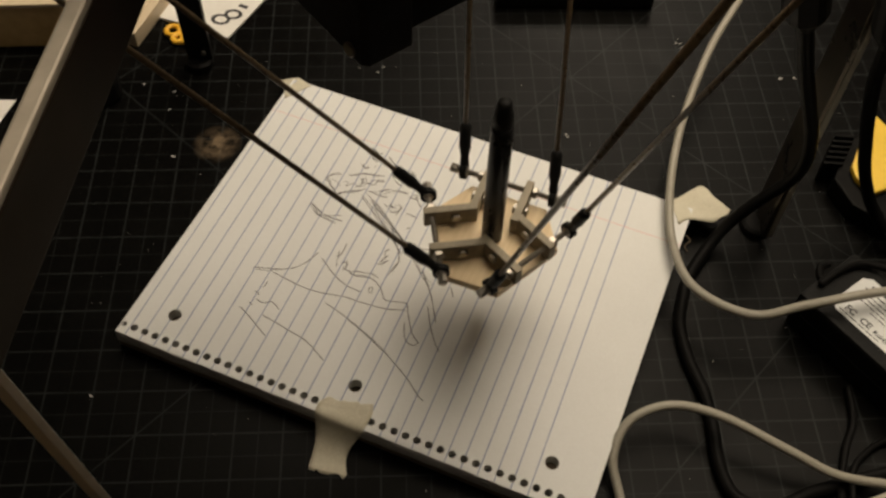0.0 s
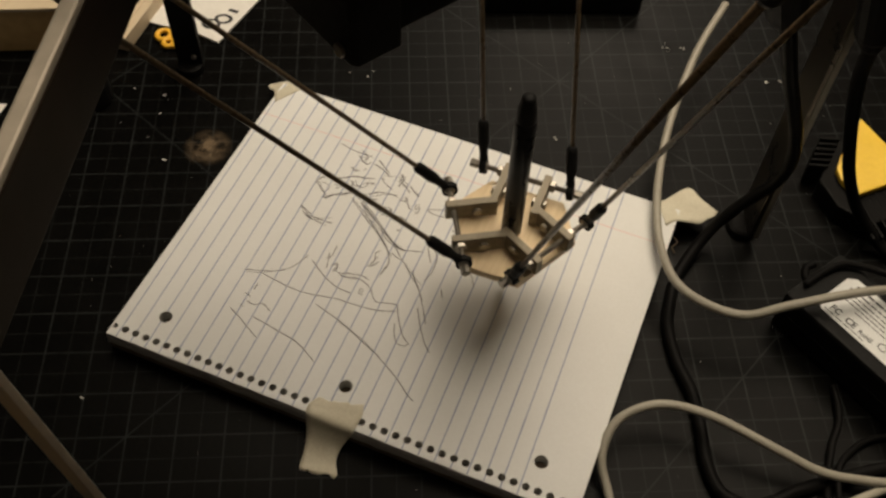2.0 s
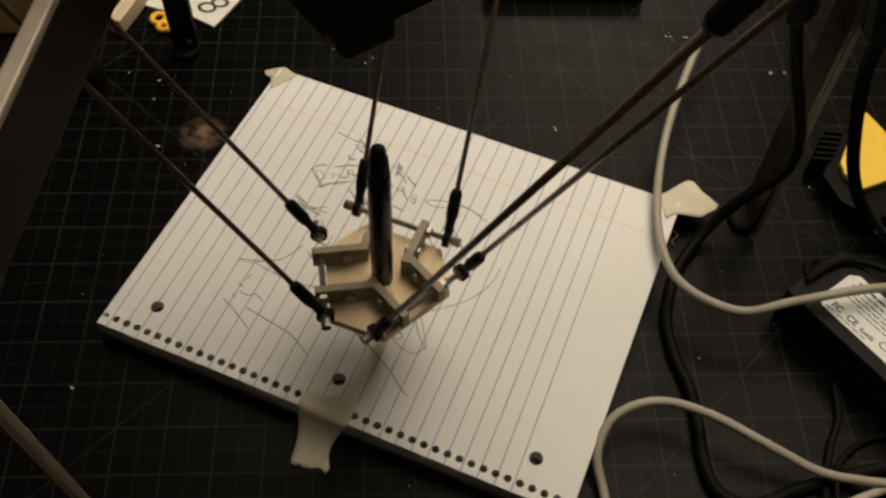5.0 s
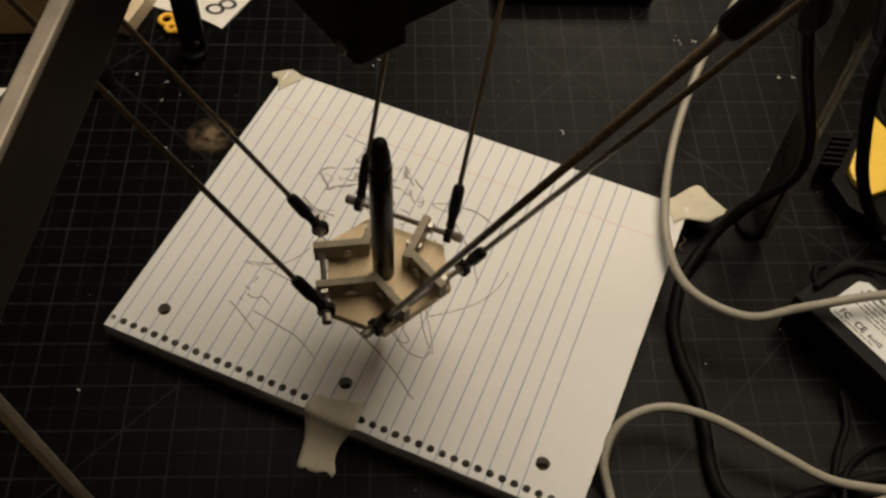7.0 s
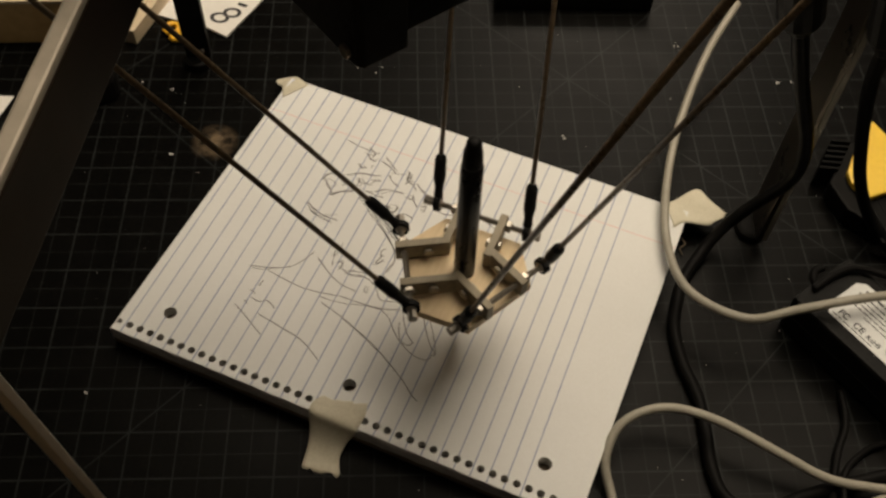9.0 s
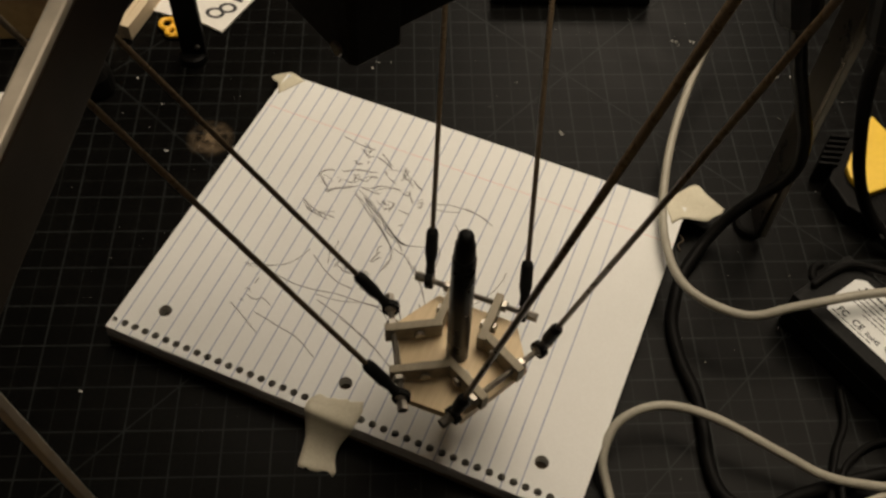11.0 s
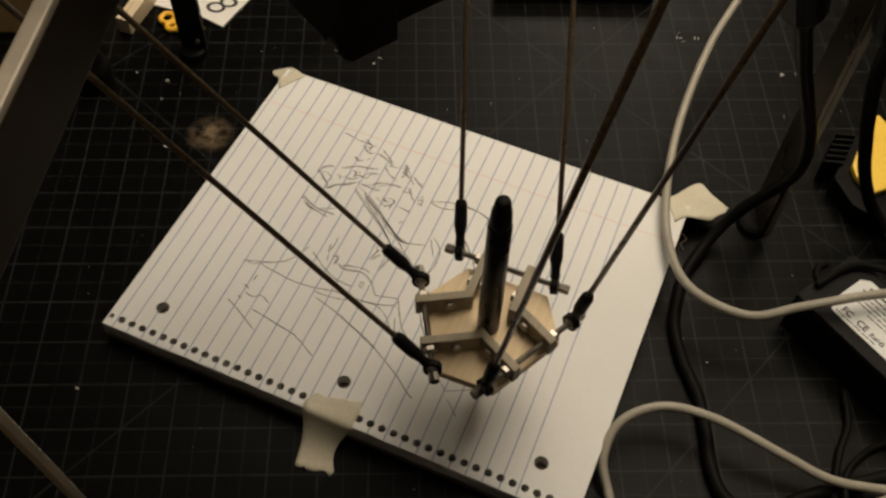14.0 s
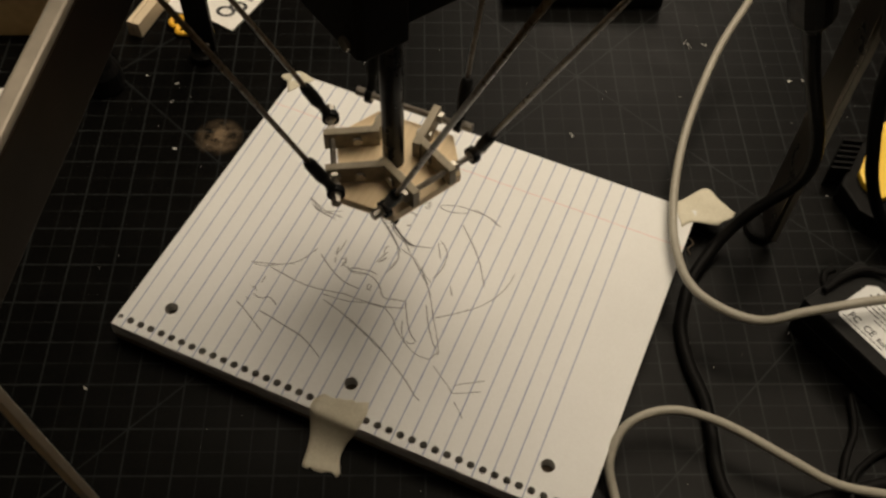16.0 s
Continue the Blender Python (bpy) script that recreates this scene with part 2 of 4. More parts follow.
def lathe(bm, profile, a, b, n=16):
    """A turned body along a to b: profile rows are (distance from a, radius)."""
    a, b = xyz(a), xyz(b)
    q = (b - a).to_track_quat("Z", "Y").to_matrix()
    rings = []
    for d, r in profile:
        rings.append([bm.verts.new(a + q @ Vector((r * math.cos(2 * math.pi * k / n), r * math.sin(2 * math.pi * k / n), d))) for k in range(n)])
    for lo, hi in zip(rings, rings[1:]):
        for k in range(n):
            bm.faces.new((lo[k], lo[(k + 1) % n], hi[(k + 1) % n], hi[k]))
    bm.faces.new(rings[0][::-1])
    bm.faces.new(rings[-1])


def rod(bm, a, b, radius, n=12, edge=0.3):
    length = (xyz(b) - xyz(a)).length
    lathe(bm, [(0, radius - edge), (edge, radius), (length - edge, radius), (length, radius - edge)], a, b, n)


def prism(bm, outline, z0, z1, bevel=0.3, m=None):
    vs = [bm.verts.new((x, y, z0)) for x, y in outline]
    f = bm.faces.new(vs)
    r = bmesh.ops.extrude_face_region(bm, geom=[f])
    top = [v for v in r["geom"] if isinstance(v, bmesh.types.BMVert)]
    bmesh.ops.translate(bm, vec=(0, 0, z1 - z0), verts=top)
    if bevel:
        es = list({e for v in vs + top for e in v.link_edges})
        bmesh.ops.bevel(bm, geom=es, offset=bevel, segments=2, affect="EDGES", profile=0.6)
    if m is not None:
        bmesh.ops.transform(bm, matrix=m, verts=bm.verts)


def smooth_path(points, steps=10):
    """Points along a smooth curve through the given ones."""
    p = [xyz(q) for q in points]
    p = [p[0] * 2 - p[1]] + p + [p[-1] * 2 - p[-2]]
    out = []
    for a, b, c, d in zip(p, p[1:], p[2:], p[3:]):
        for k in range(steps):
            t = k / steps
            out.append(0.5 * ((2 * b) + (c - a) * t + (2 * a - 5 * b + 4 * c - d) * t * t + (3 * b - a - 3 * c + d) * t ** 3))
    return out + [p[-2]]


def tube(bm, points, radius, n=10, steps=10):
    path = smooth_path(points, steps)
    rings, up = [], Vector((0, 0, 1))
    for k, q in enumerate(path):
        d = (path[min(k + 1, len(path) - 1)] - path[max(k - 1, 0)]).normalized()
        side = d.cross(up)
        side = side.normalized() if side.length > 1e-4 else Vector((1, 0, 0))
        nor = side.cross(d)
        rings.append([bm.verts.new(q + radius * (math.cos(2 * math.pi * j / n) * side + math.sin(2 * math.pi * j / n) * nor)) for j in range(n)])
    for lo, hi in zip(rings, rings[1:]):
        for j in range(n):
            bm.faces.new((lo[j], lo[(j + 1) % n], hi[(j + 1) % n], hi[j]))
    bm.faces.new(rings[0][::-1])
    bm.faces.new(rings[-1])


def cable(name, label, points, radius, material):
    bm = bmesh.new()
    tube(bm, points, radius)
    return tagged(part(name, bm, material, smooth=True), label, "cable")


# ---- the bench, its cutting mat and the room round it ----
def structure(name, bm, material):
    return tagged(part(name, bm, material), kind="structure")


bm = bmesh.new()
box(bm, (150, 250, -2), (1500, 1100, 4), bevel=1.0)
tagged(structure("ground_cutting_mat", bm, MAT_VINYL), "black self-healing cutting mat with worn grey half-inch grid", "cutting mat")
bm = bmesh.new()
box(bm, (150, 250, -24), (1900, 1300, 40), bevel=3)
tagged(structure("bench_top", bm, PINE), "wooden workbench top under the cutting mat", "workbench")
bm = bmesh.new()
box(bm, (150, 250, -772), (5200, 5200, 20), bevel=0)
tagged(structure("floor", bm, PAINT), "plain floor of the workshop", "floor")
for name, centre, size in (("wall_north", (150, 2860, 470), (5200, 20, 2480)), ("wall_south", (150, -2360, 470), (5200, 20, 2480)),
                           ("wall_east", (2760, 250, 470), (20, 5200, 2480)), ("wall_west", (-2460, 250, 470), (20, 5200, 2480)),
                           ("ceiling", (150, 250, 1720), (5240, 5240, 20))):
    bm = bmesh.new()
    box(bm, centre, size, bevel=0)
    tagged(structure(name, bm, PAINT), "plain painted " + name.split("_")[0] + " of the dim workshop", name.split("_")[0])

# ---- the notebook ----
W, H, TOP = PAGE_W * 1000, PAGE_H * 1000, PAGE_Z * 1000
PERF_Y, PERF_R, PUNCH_Y, PUNCH_R = 5.45, 2.0, 20.8, 3.6
PERF_X = [2.07 + 6.35 * k for k in range(42)]
PUNCH_X = [24.0, 131.95, 239.9]


def holed_sheet(bm, x0, x1, y0, y1, cx, cy, r, z, depth):
    """One rectangle of the sheet with a round hole and the hole's wall."""
    n = 16
    ring = [bm.verts.new((cx + r * math.cos(2 * math.pi * k / n), cy + r * math.sin(2 * math.pi * k / n), z)) for k in range(n)]
    low = [bm.verts.new((v.co.x, v.co.y, z - depth)) for v in ring]
    outer = []
    for k in range(n):
        a = 2 * math.pi * k / n
        dx, dy = math.cos(a), math.sin(a)
        s = min((((x1 if dx > 0 else x0) - cx) / dx) if abs(dx) > 1e-6 else 1e9, (((y1 if dy > 0 else y0) - cy) / dy) if abs(dy) > 1e-6 else 1e9)
        outer.append(bm.verts.new((cx + s * dx, cy + s * dy, z)))
    corners = {}
    for X, Y in ((x0, y0), (x1, y0), (x1, y1), (x0, y1)):
        corners[X, Y] = bm.verts.new((X, Y, z))
    for k in range(n):
        j = (k + 1) % n
        a, b = outer[k], outer[j]
        face = [ring[k], a]
        ca = [v for (X, Y), v in corners.items()
              if (abs(a.co.x - X) < 1e-4 and abs(b.co.y - Y) < 1e-4) or (abs(a.co.y - Y) < 1e-4 and abs(b.co.x - X) < 1e-4)]
        if ca and abs(a.co.x - b.co.x) > 1e-4 and abs(a.co.y - b.co.y) > 1e-4:
            face.append(ca[0])
        face += [b, ring[j]]
        bm.faces.new(face)
        bm.faces.new((ring[j], low[j], low[k], ring[k])).material_index = 1
    bm.faces.new(low).material_index = 2


def build_notebook():
    book = thing("notebook", "ruled notebook pad with empty spiral holes and a pen sketch", "notebook")
    bm = bmesh.new()
    z, split_y, top_y = TOP, 10.9, 30.7
    xs = [0.0] + [(a + b) / 2 for a, b in zip(PERF_X, PERF_X[1:])] + [W]
    for k, cx in enumerate(PERF_X):
        holed_sheet(bm, xs[k], xs[k + 1], 0.0, split_y, cx, PERF_Y, PERF_R if cx - xs[k] > 2.5 else 1.5, z, 12.0)
    cuts = [0.0]
    for cx in PUNCH_X:
        cuts += [cx - 8, cx + 8]
    cuts.append(W)
    for a, b in zip(cuts, cuts[1:]):
        mid = [cx for cx in PUNCH_X if a < cx < b]
        if mid:
            holed_sheet(bm, a, b, split_y, top_y, mid[0], PUNCH_Y, PUNCH_R, z, 9.0)
        else:
            bm.faces.new([bm.verts.new(q) for q in ((a, split_y, z), (b, split_y, z), (b, top_y, z), (a, top_y, z))])
    n, rows = 24, 16
    grid = [[bm.verts.new((W * i / n, top_y + (H - top_y) * j / rows, z)) for i in range(n + 1)] for j in range(rows + 1)]
    for j in range(rows):
        for i in range(n):
            bm.faces.new((grid[j][i], grid[j][i + 1], grid[j + 1][i + 1], grid[j + 1][i]))
    bmesh.ops.remove_doubles(bm, verts=bm.verts, dist=0.002)
    sheet = part("top_sheet", bm, PAPER, book, "white ruled sheet with punched holes")
    sheet.data.materials.append(PAGE_EDGES)
    sheet.data.materials.append(CARDBOARD)
    # the leaves below, fanned a little so that their edges show
    rng = random.Random(4)
    zz = TOP - 0.25
    for k in range(9):
        bm = bmesh.new()
        t = 0.8
        dx, dy = rng.uniform(-0.5, 0.5), 0.35 * k + rng.uniform(-0.3, 0.3)
        prism_ring(bm, 0.1 + dx * 0.3, W - 0.1 + dx * 0.3, -0.2 - 0.12 * k + rng.uniform(-0.2, 0.2), H - 0.2 + dx * 0.4, zz - t, zz)
        part("page_block", bm, PAGE_EDGES, book)
        zz -= t + 0.03
    bm = bmesh.new()
    box(bm, (W / 2, H / 2, zz / 2), (W + 0.5, H + 0.5, zz - 0.2), bevel=0.6)
    part("backing_board", bm, CARDBOARD, book, "thick brown board and rear pages")
    return book


def prism_ring(bm, x0, x1, y0, y1, z0, z1):
    """A leaf block: four side walls, open at the top so that the holes stay open."""
    n = 60
    lo, hi = [], []
    rng = random.Random(int(z0 * 100))
    pts = [(x0 + (x1 - x0) * k / n, y0 + (rng.uniform(-0.25, 0.25) if 0 < k < n else 0)) for k in range(n + 1)]
    pts += [(x1, y1), (x0, y1)]
    for x, y in pts:
        lo.append(bm.verts.new((x, y, z0)))
        hi.append(bm.verts.new((x, y, z1)))
    for k in range(len(pts)):
        j = (k + 1) % len(pts)
        bm.faces.new((lo[k], lo[j], hi[j], hi[k]))
    inner_lo = [bm.verts.new((min(max(x, x0 + 1.2), x1 - 1.2), min(max(y, y0 + 1.4), y1 - 1.2), z1)) for x, y in pts]
    for k in range(len(pts)):
        j = (k + 1) % len(pts)
        bm.faces.new((hi[k], hi[j], inner_lo[j], inner_lo[k]))


notebook = build_notebook()


# ---- masking tape ----
def tape_strip(label, rows, rag=0.8, seed=1):
    """A strip given by pairs of edge points along its length, thin and a little wavy."""
    rng = random.Random(seed)
    left, right = smooth_path([r[0] for r in rows], 6), smooth_path([r[1] for r in rows], 6)
    bm = bmesh.new()
    n = 8
    top, low = [], []
    for k, (a, b) in enumerate(zip(left, right)):
        end = rag if k in (0, len(left) - 1) else 0
        line = []
        for j in range(n + 1):
            q = a.lerp(b, j / n)
            line.append(q + Vector((rng.uniform(-end, end), rng.uniform(-end, end), rng.uniform(-0.06, 0.06))))
        top.append([bm.verts.new(q + Vector((0, 0, 0.28))) for q in line])
        low.append([bm.verts.new(q) for q in line])
    for k in range(len(top) - 1):
        for j in range(n):
            bm.faces.new((top[k][j], top[k][j + 1], top[k + 1][j + 1], top[k + 1][j]))
            bm.faces.new((low[k][j], low[k + 1][j], low[k + 1][j + 1], low[k][j + 1]))
        bm.faces.new((top[k][0], top[k + 1][0], low[k + 1][0], low[k][0]))
        bm.faces.new((top[k][n], low[k][n], low[k + 1][n], top[k + 1][n]))
    for k in (0, -1):
        for j in range(n):
            bm.faces.new((top[k][j], low[k][j], low[k][j + 1], top[k][j + 1]))
    return tagged(part("masking_tape", bm, MASKING, smooth=True), label, "tape", "tape holding the notebook")


Z = TOP + 0.15
tape_strip("cream masking tape folded over the binding edge onto the mat",
           [((121, 8.5, Z), (145.5, 14, Z)), ((119, 4, Z), (147, 9, Z)), ((119.5, -0.8, Z - 0.6), (146.5, -0.4, Z - 0.6)),
            ((121, -4, 9), (144.5, -3, 9)), ((123, -9, 3.5), (142, -7, 3.5)), ((124.5, -16, 0.6), (142, -13, 0.6)), ((126, -24, 0.3), (146.5, -21, 0.3))], 1.2, 2)
tape_strip("cream masking tape holding a sheet corner down to the mat",
           [((250, 205, Z), (260, 190, Z)), ((254.5, 209, Z), (264.8, 196, Z)), ((264.8, 225.5, 12.5), (277.4, 201.4, 12.5)), ((274.2, 221.2, 11.8), (280.9, 206.4, 11.8)), ((285.6, 215.9, 11), (285.1, 212.4, 11))], 0.5, 3)
tape_strip("cream masking tape holding a sheet corner down to the mat",
           [((3, 187, Z), (13, 203.5, Z)), ((0, 192, Z), (5, 206, Z)), ((-4, 198, 12), (0, 209, 12)), ((-9, 201.5, 8), (-6, 210, 8)), ((-13, 205.5, 6), (-12, 207.5, 6))], 0.3, 4)

# ---- the delta robot: numbers of its linkage ----
# each arm's ball-joint bar on the platform: its turn, distance, sideways shift and half length
JOINTS = {"a": (210.5, 28.7, -1.2, 23.4), "b": (91.0, 29.0, 2.0, 24.0), "c": (-27.0, 25.0, 2.3, 26.2)}
JOINT_Z, PLATE_Z = 6.87, TOP + 50.0
# each arm: upper length, rod length, hip less the joint's offset, its bearing, and how much wider its elbow bar is
LINKS = {
    "a": (65.17, 303.48, (46.31, 52.31, 335.03), -2.670, -2.87),
    "b": (69.03, 309.23, (119.69, 167.14, 340.96), -4.720, 1.86),
    "c": (61.28, 372.71, (250.02, 46.64, 387.04), -1.003, 15.39),
}
# how far each arm's rods reach past (or stop short of) the pivots above
REACH = {"a": 0.0, "b": 0.0, "c": -54.7}
# seconds, and the pen's place: along the binding, away from it, above the sheet
TOOL = [
    (0.0, 174.8, 96.2, 10.2),
    (0.5, 180.8, 128.2, 14.9),
    (1.0, 180.8, 128.4, 4.6),
    (1.5, 180.6, 124.5, 18.4),
    (2.0, 186.2, 111.7, 4.3),
    (2.5, 184.3, 96.3, 3.4),
    (3.0, 171.9, 80.0, 4.7),
    (3.5, 158.3, 68.4, 4.1),
    (4.0, 168.8, 49.1, 4.2),
    (4.2, 168.5, 44.5, 4.0),
    (4.6, 158.5, 43.5, 4.5),
    (5.0, 142.0, 55.0, 4.5),
    (5.4, 125.0, 64.5, 4.5),
    (5.9, 108.0, 65.0, 5.0),
    (6.3, 99.5, 60.5, 5.5),
    (6.5, 119.9, 57.3, 6.6),
    (7.0, 137.7, 57.1, 7.0),
    (7.5, 159.7, 42.3, 7.4),
    (8.0, 168.4, 46.9, 5.1),
    (8.5, 158.5, 64.9, 6.9),
    (9.0, 171.3, 75.2, 6.7),
    (9.2, 181.5, 82.0, 4.0),
    (9.6, 186.5, 106.0, 4.0),
    (10.3, 188.0, 72.0, 10.0),
    (10.9, 187.0, 36.0, 2.0),
    (11.3, 189.5, 29.0, 0.5),
    (11.5, 193.9, 23.5, 0.6),
    (12.0, 196.3, 42.4, 7.7),
    (12.5, 190.9, 37.3, -0.4),
    (13.0, 169.7, 43.3, 1.9),
    (13.5, 185.4, 34.5, -1.4),
    (14.0, 196.5, 48.8, 8.6),
    (14.5, 182.3, 38.4, 0.2),
    (15.0, 163.7, 55.7, 17.9),
    (15.5, 133.5, 87.0, 27.8),
    (16.0, 121.0, 98.2, 38.4),
]


def tool_at(t):
    k = 0
    while k < len(TOOL) - 2 and TOOL[k + 1][0] <= t:
        k += 1
    t0, t1 = TOOL[k][0], TOOL[k + 1][0]
    before, after = TOOL[max(k - 1, 0)], TOOL[min(k + 2, len(TOOL) - 1)]
    s = (t - t0) / (t1 - t0)
    out = []
    for j in (1, 2, 3):
        p0, p1 = TOOL[k][j], TOOL[k + 1][j]
        m0 = (p1 - before[j]) / max(t1 - before[0], 1e-6) * (t1 - t0) * 0.8
        m1 = (after[j] - p0) / max(after[0] - t0, 1e-6) * (t1 - t0) * 0.8
        out.append((2 * s ** 3 - 3 * s * s + 1) * p0 + (s ** 3 - 2 * s * s + s) * m0 + (3 * s * s - 2 * s ** 3) * p1 + (s ** 3 - s * s) * m1)
    return Vector(out)


def joint_offset(arm, side):
    turn, r, shift, half = JOINTS[arm]
    a, q = radians(turn), shift + side * half
    return Vector((r * math.cos(a) - q * math.sin(a), r * math.sin(a) + q * math.cos(a), JOINT_Z))


def bar_middle(arm):
    return (joint_offset(arm, 1) + joint_offset(arm, -1)) / 2


def bar_way(arm):
    return (joint_offset(arm, 1) - joint_offset(arm, -1)).normalized()


def elbow_vector(arm, tool):
    """From the middle of the joint bar on the platform to the middle of the elbow bar, by the linkage's geometry."""
    upper, lower, (hx, hy, hz), a, _ = LINKS[arm]
    ux, uy = math.cos(a), math.sin(a)
    dx, dy = tool.x - hx, tool.y - hy
    r, q = dx * ux + dy * uy, dy * ux - dx * uy
    zj = PLATE_Z + tool.z + JOINT_Z
    ez = zj - hz
    d = math.hypot(r, ez)
    m = (upper ** 2 - (lower ** 2 - q * q) + d * d) / (2 * d)
    s = math.sqrt(max(upper ** 2 - m * m, 0))
    x, z = max((m * r / d - s * ez / d, m * ez / d + s * r / d), (m * r / d + s * ez / d, m * ez / d - s * r / d))
    return Vector(((x - r) * ux + q * uy, (x - r) * uy - q * ux, z + hz - zj))


# ---- the tool platform ----
def bolt_ball(bm, a, way):
    """A joint ball at a with its bolt head beyond it."""
    lathe(bm, [(0, 0.6), (0.8, 2.2), (2.2, 3.1), (3.6, 3.1), (5.0, 2.2), (5.8, 0.8)], a - way * 2.9, a + way * 2.9, 14)
    rod(bm, a + way * 2.5, a + way * 7.2, 2.4, 8)


def threaded(bm, a, b, r=1.5):
    profile, d, length = [], 0.0, (b - a).length
    while d < length - 0.8:
        profile += [(d, r), (d + 0.4, r - 0.25)]
        d += 0.8
    lathe(bm, profile, a, b, 10)


def build_platform():
    tool = thing("tool_platform", "small plywood robot platform with wooden brackets and ball-joint bolts", "robot platform")
    bm = bmesh.new()
    outline = []
    for arm in ("a", "c", "b"):
        c = JOINTS[arm][0]
        for off, r in ((-37, 33.5), (37, 33.5)):
            a = radians(c + off)
            outline.append((r * math.cos(a), r * math.sin(a)))
    prism(bm, outline, -5.0, 0.0, 0.4)
    part("plate", bm, PLY, tool, "pale plywood hexagonal plate")
    for arm in ("a", "b", "c"):
        turn, r, shift, half = JOINTS[arm]
        m = turn_z(turn) @ Matrix.Translation((0, shift, 0))
        way = bar_way(arm)
        for side in (-1, 1):
            y0 = side * 11.0
            bm = bmesh.new()
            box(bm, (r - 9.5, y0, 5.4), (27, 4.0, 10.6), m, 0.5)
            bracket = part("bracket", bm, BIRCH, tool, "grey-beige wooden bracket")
            for y in (1, -1):
                bm = bmesh.new()
                rod(bm, m @ Vector((r - 12, y0 + y * 2.2, 5.2)), m @ Vector((r - 12, y0 + y * 3.8, 5.2)), 2.7, 6)
                part("screw_head", bm, STEEL, bracket, "small steel screw head")
            bm = bmesh.new()
            rod(bm, m @ Vector((r, y0 + side * 2.2, JOINT_Z)), m @ Vector((r, y0 + side * 4.8, JOINT_Z)), 3.1, 6)
            part("nut", bm, STEEL, bracket, "steel hexagon nut")
            bm = bmesh.new()
            bolt_ball(bm, joint_offset(arm, side), way * side)
            part("ball", bm, STEEL, tool, "bright steel joint ball")
        bm = bmesh.new()
        threaded(bm, joint_offset(arm, -1) + way * 2, joint_offset(arm, 1) - way * 2)
        part("threaded_rod", bm, STEEL, tool, "threaded steel rod")
    bm = bmesh.new()
    lathe(bm, [(0, 6.2), (0.5, 6.8), (3.2, 6.8), (3.6, 6.2)], (0, 0, -8.8), (0, 0, -5.1), 20)
    part("collar", bm, BLACK, tool, "black collar clamping the pen")
    return tool


def build_pen():
    pen = thing("marker_pen", "slim black ballpoint pen held upright in the platform", "pen")
    bm = bmesh.new()
    lathe(bm, [(0, 5.0), (4, 5.2), (60, 5.25), (88, 5.1), (89, 4.7)], (0, 0, -8), (0, 0, 81), 24)
    part("barrel", bm, GLOSS, pen, "glossy black barrel", smooth=True)
    bm = bmesh.new()
    lathe(bm, [(0, 4.5), (2, 4.6), (9, 4.2), (11, 3.5), (13.5, 3.4), (15, 3.0), (15.8, 1.8)], (0, 0, 81.2), (0, 0, 97), 20)
    part("end_cap", bm, BLACK, pen, "tapered black end cap", smooth=True)
    bm = bmesh.new()
    lathe(bm, [(0, 0.35), (2.0, 0.9), (3.0, 1.2), (3.2, 2.0), (16, 3.9), (26, 4.8), (43.7, 5.0)], (0, 0, -52.0), (0, 0, -8.2), 20)
    part("nib_cone", bm, BLACK, pen)
    bm = bmesh.new()
    box(bm, (0, -5.9, 58), (3.2, 1.2, 40), turn_z(200), 0.4)
    part("clip", bm, GLOSS, pen)
    return pen


def build_rod(lower):
    """A control rod with its rod ends, from its lower ball at the origin up along z."""
    link = thing("control_rod", "thin dark carbon control rod with black ball-joint ends", "control rod", "robot control rods")
    bm = bmesh.new()
    rod(bm, (0, 0, 20), (0, 0, lower - 20), 1.25, 12)
    part("shaft", bm, CARBON, link, "dark carbon shaft", smooth=True)
    for flip in (False, True):
        bm = bmesh.new()
        lathe(bm, [(0, 2.0), (1, 2.5), (3, 2.2), (5, 2.2), (8, 2.7), (9.5, 3.1), (20, 3.0), (22, 2.3), (22.5, 1.6)], (0, 0, 3.5), (0, 0, 26.0), 14)
        n = 16
        ring = []
        for k in range(n):
            a = 2 * math.pi * k / n
            ring.append([bm.verts.new((r * math.cos(a), y, r * math.sin(a))) for r, y in ((3.0, -1.8), (4.3, -1.5), (4.3, 1.5), (3.0, 1.8))])
        for k in range(n):
            p, q = ring[k], ring[(k + 1) % n]
            for j in range(4):
                bm.faces.new((p[j], p[(j + 1) % 4], q[(j + 1) % 4], q[j]))
        if flip:
            bmesh.ops.transform(bm, matrix=Matrix.Translation((0, 0, lower)) @ Matrix.Rotation(math.pi, 4, "X"), verts=bm.verts)
        part("rod_end", bm, BLACK, link, "black plastic rod end", smooth=False)
    return link


def build_upper_arm(upper, half):
    """An upper arm, from its motor shaft at the origin out along x to the elbow bar along y."""
    arm = thing("upper_arm", "black robot upper arm with a steel elbow bar", "robot arm", "robot upper arms")
    for side in (-1, 1):
        bm = bmesh.new()
        box(bm, (upper / 2, side * 9, 0), (upper + 12, 4.2, 11), None, 0.5)
        part("arm_plate", bm, BLACK, arm)
        bm = bmesh.new()
        bolt_ball(bm, Vector((upper, side * half, 0)), Vector((0, side, 0)))
        part("ball", bm, STEEL, arm, "bright steel joint ball")
    bm = bmesh.new()
    threaded(bm, Vector((upper, -half + 2, 0)), Vector((upper, half - 2, 0)))
    part("elbow_bar", bm, STEEL, arm, "threaded steel elbow bar")
    return arm


platform = build_platform()
pen = build_pen()
rods, arms = {}, {}
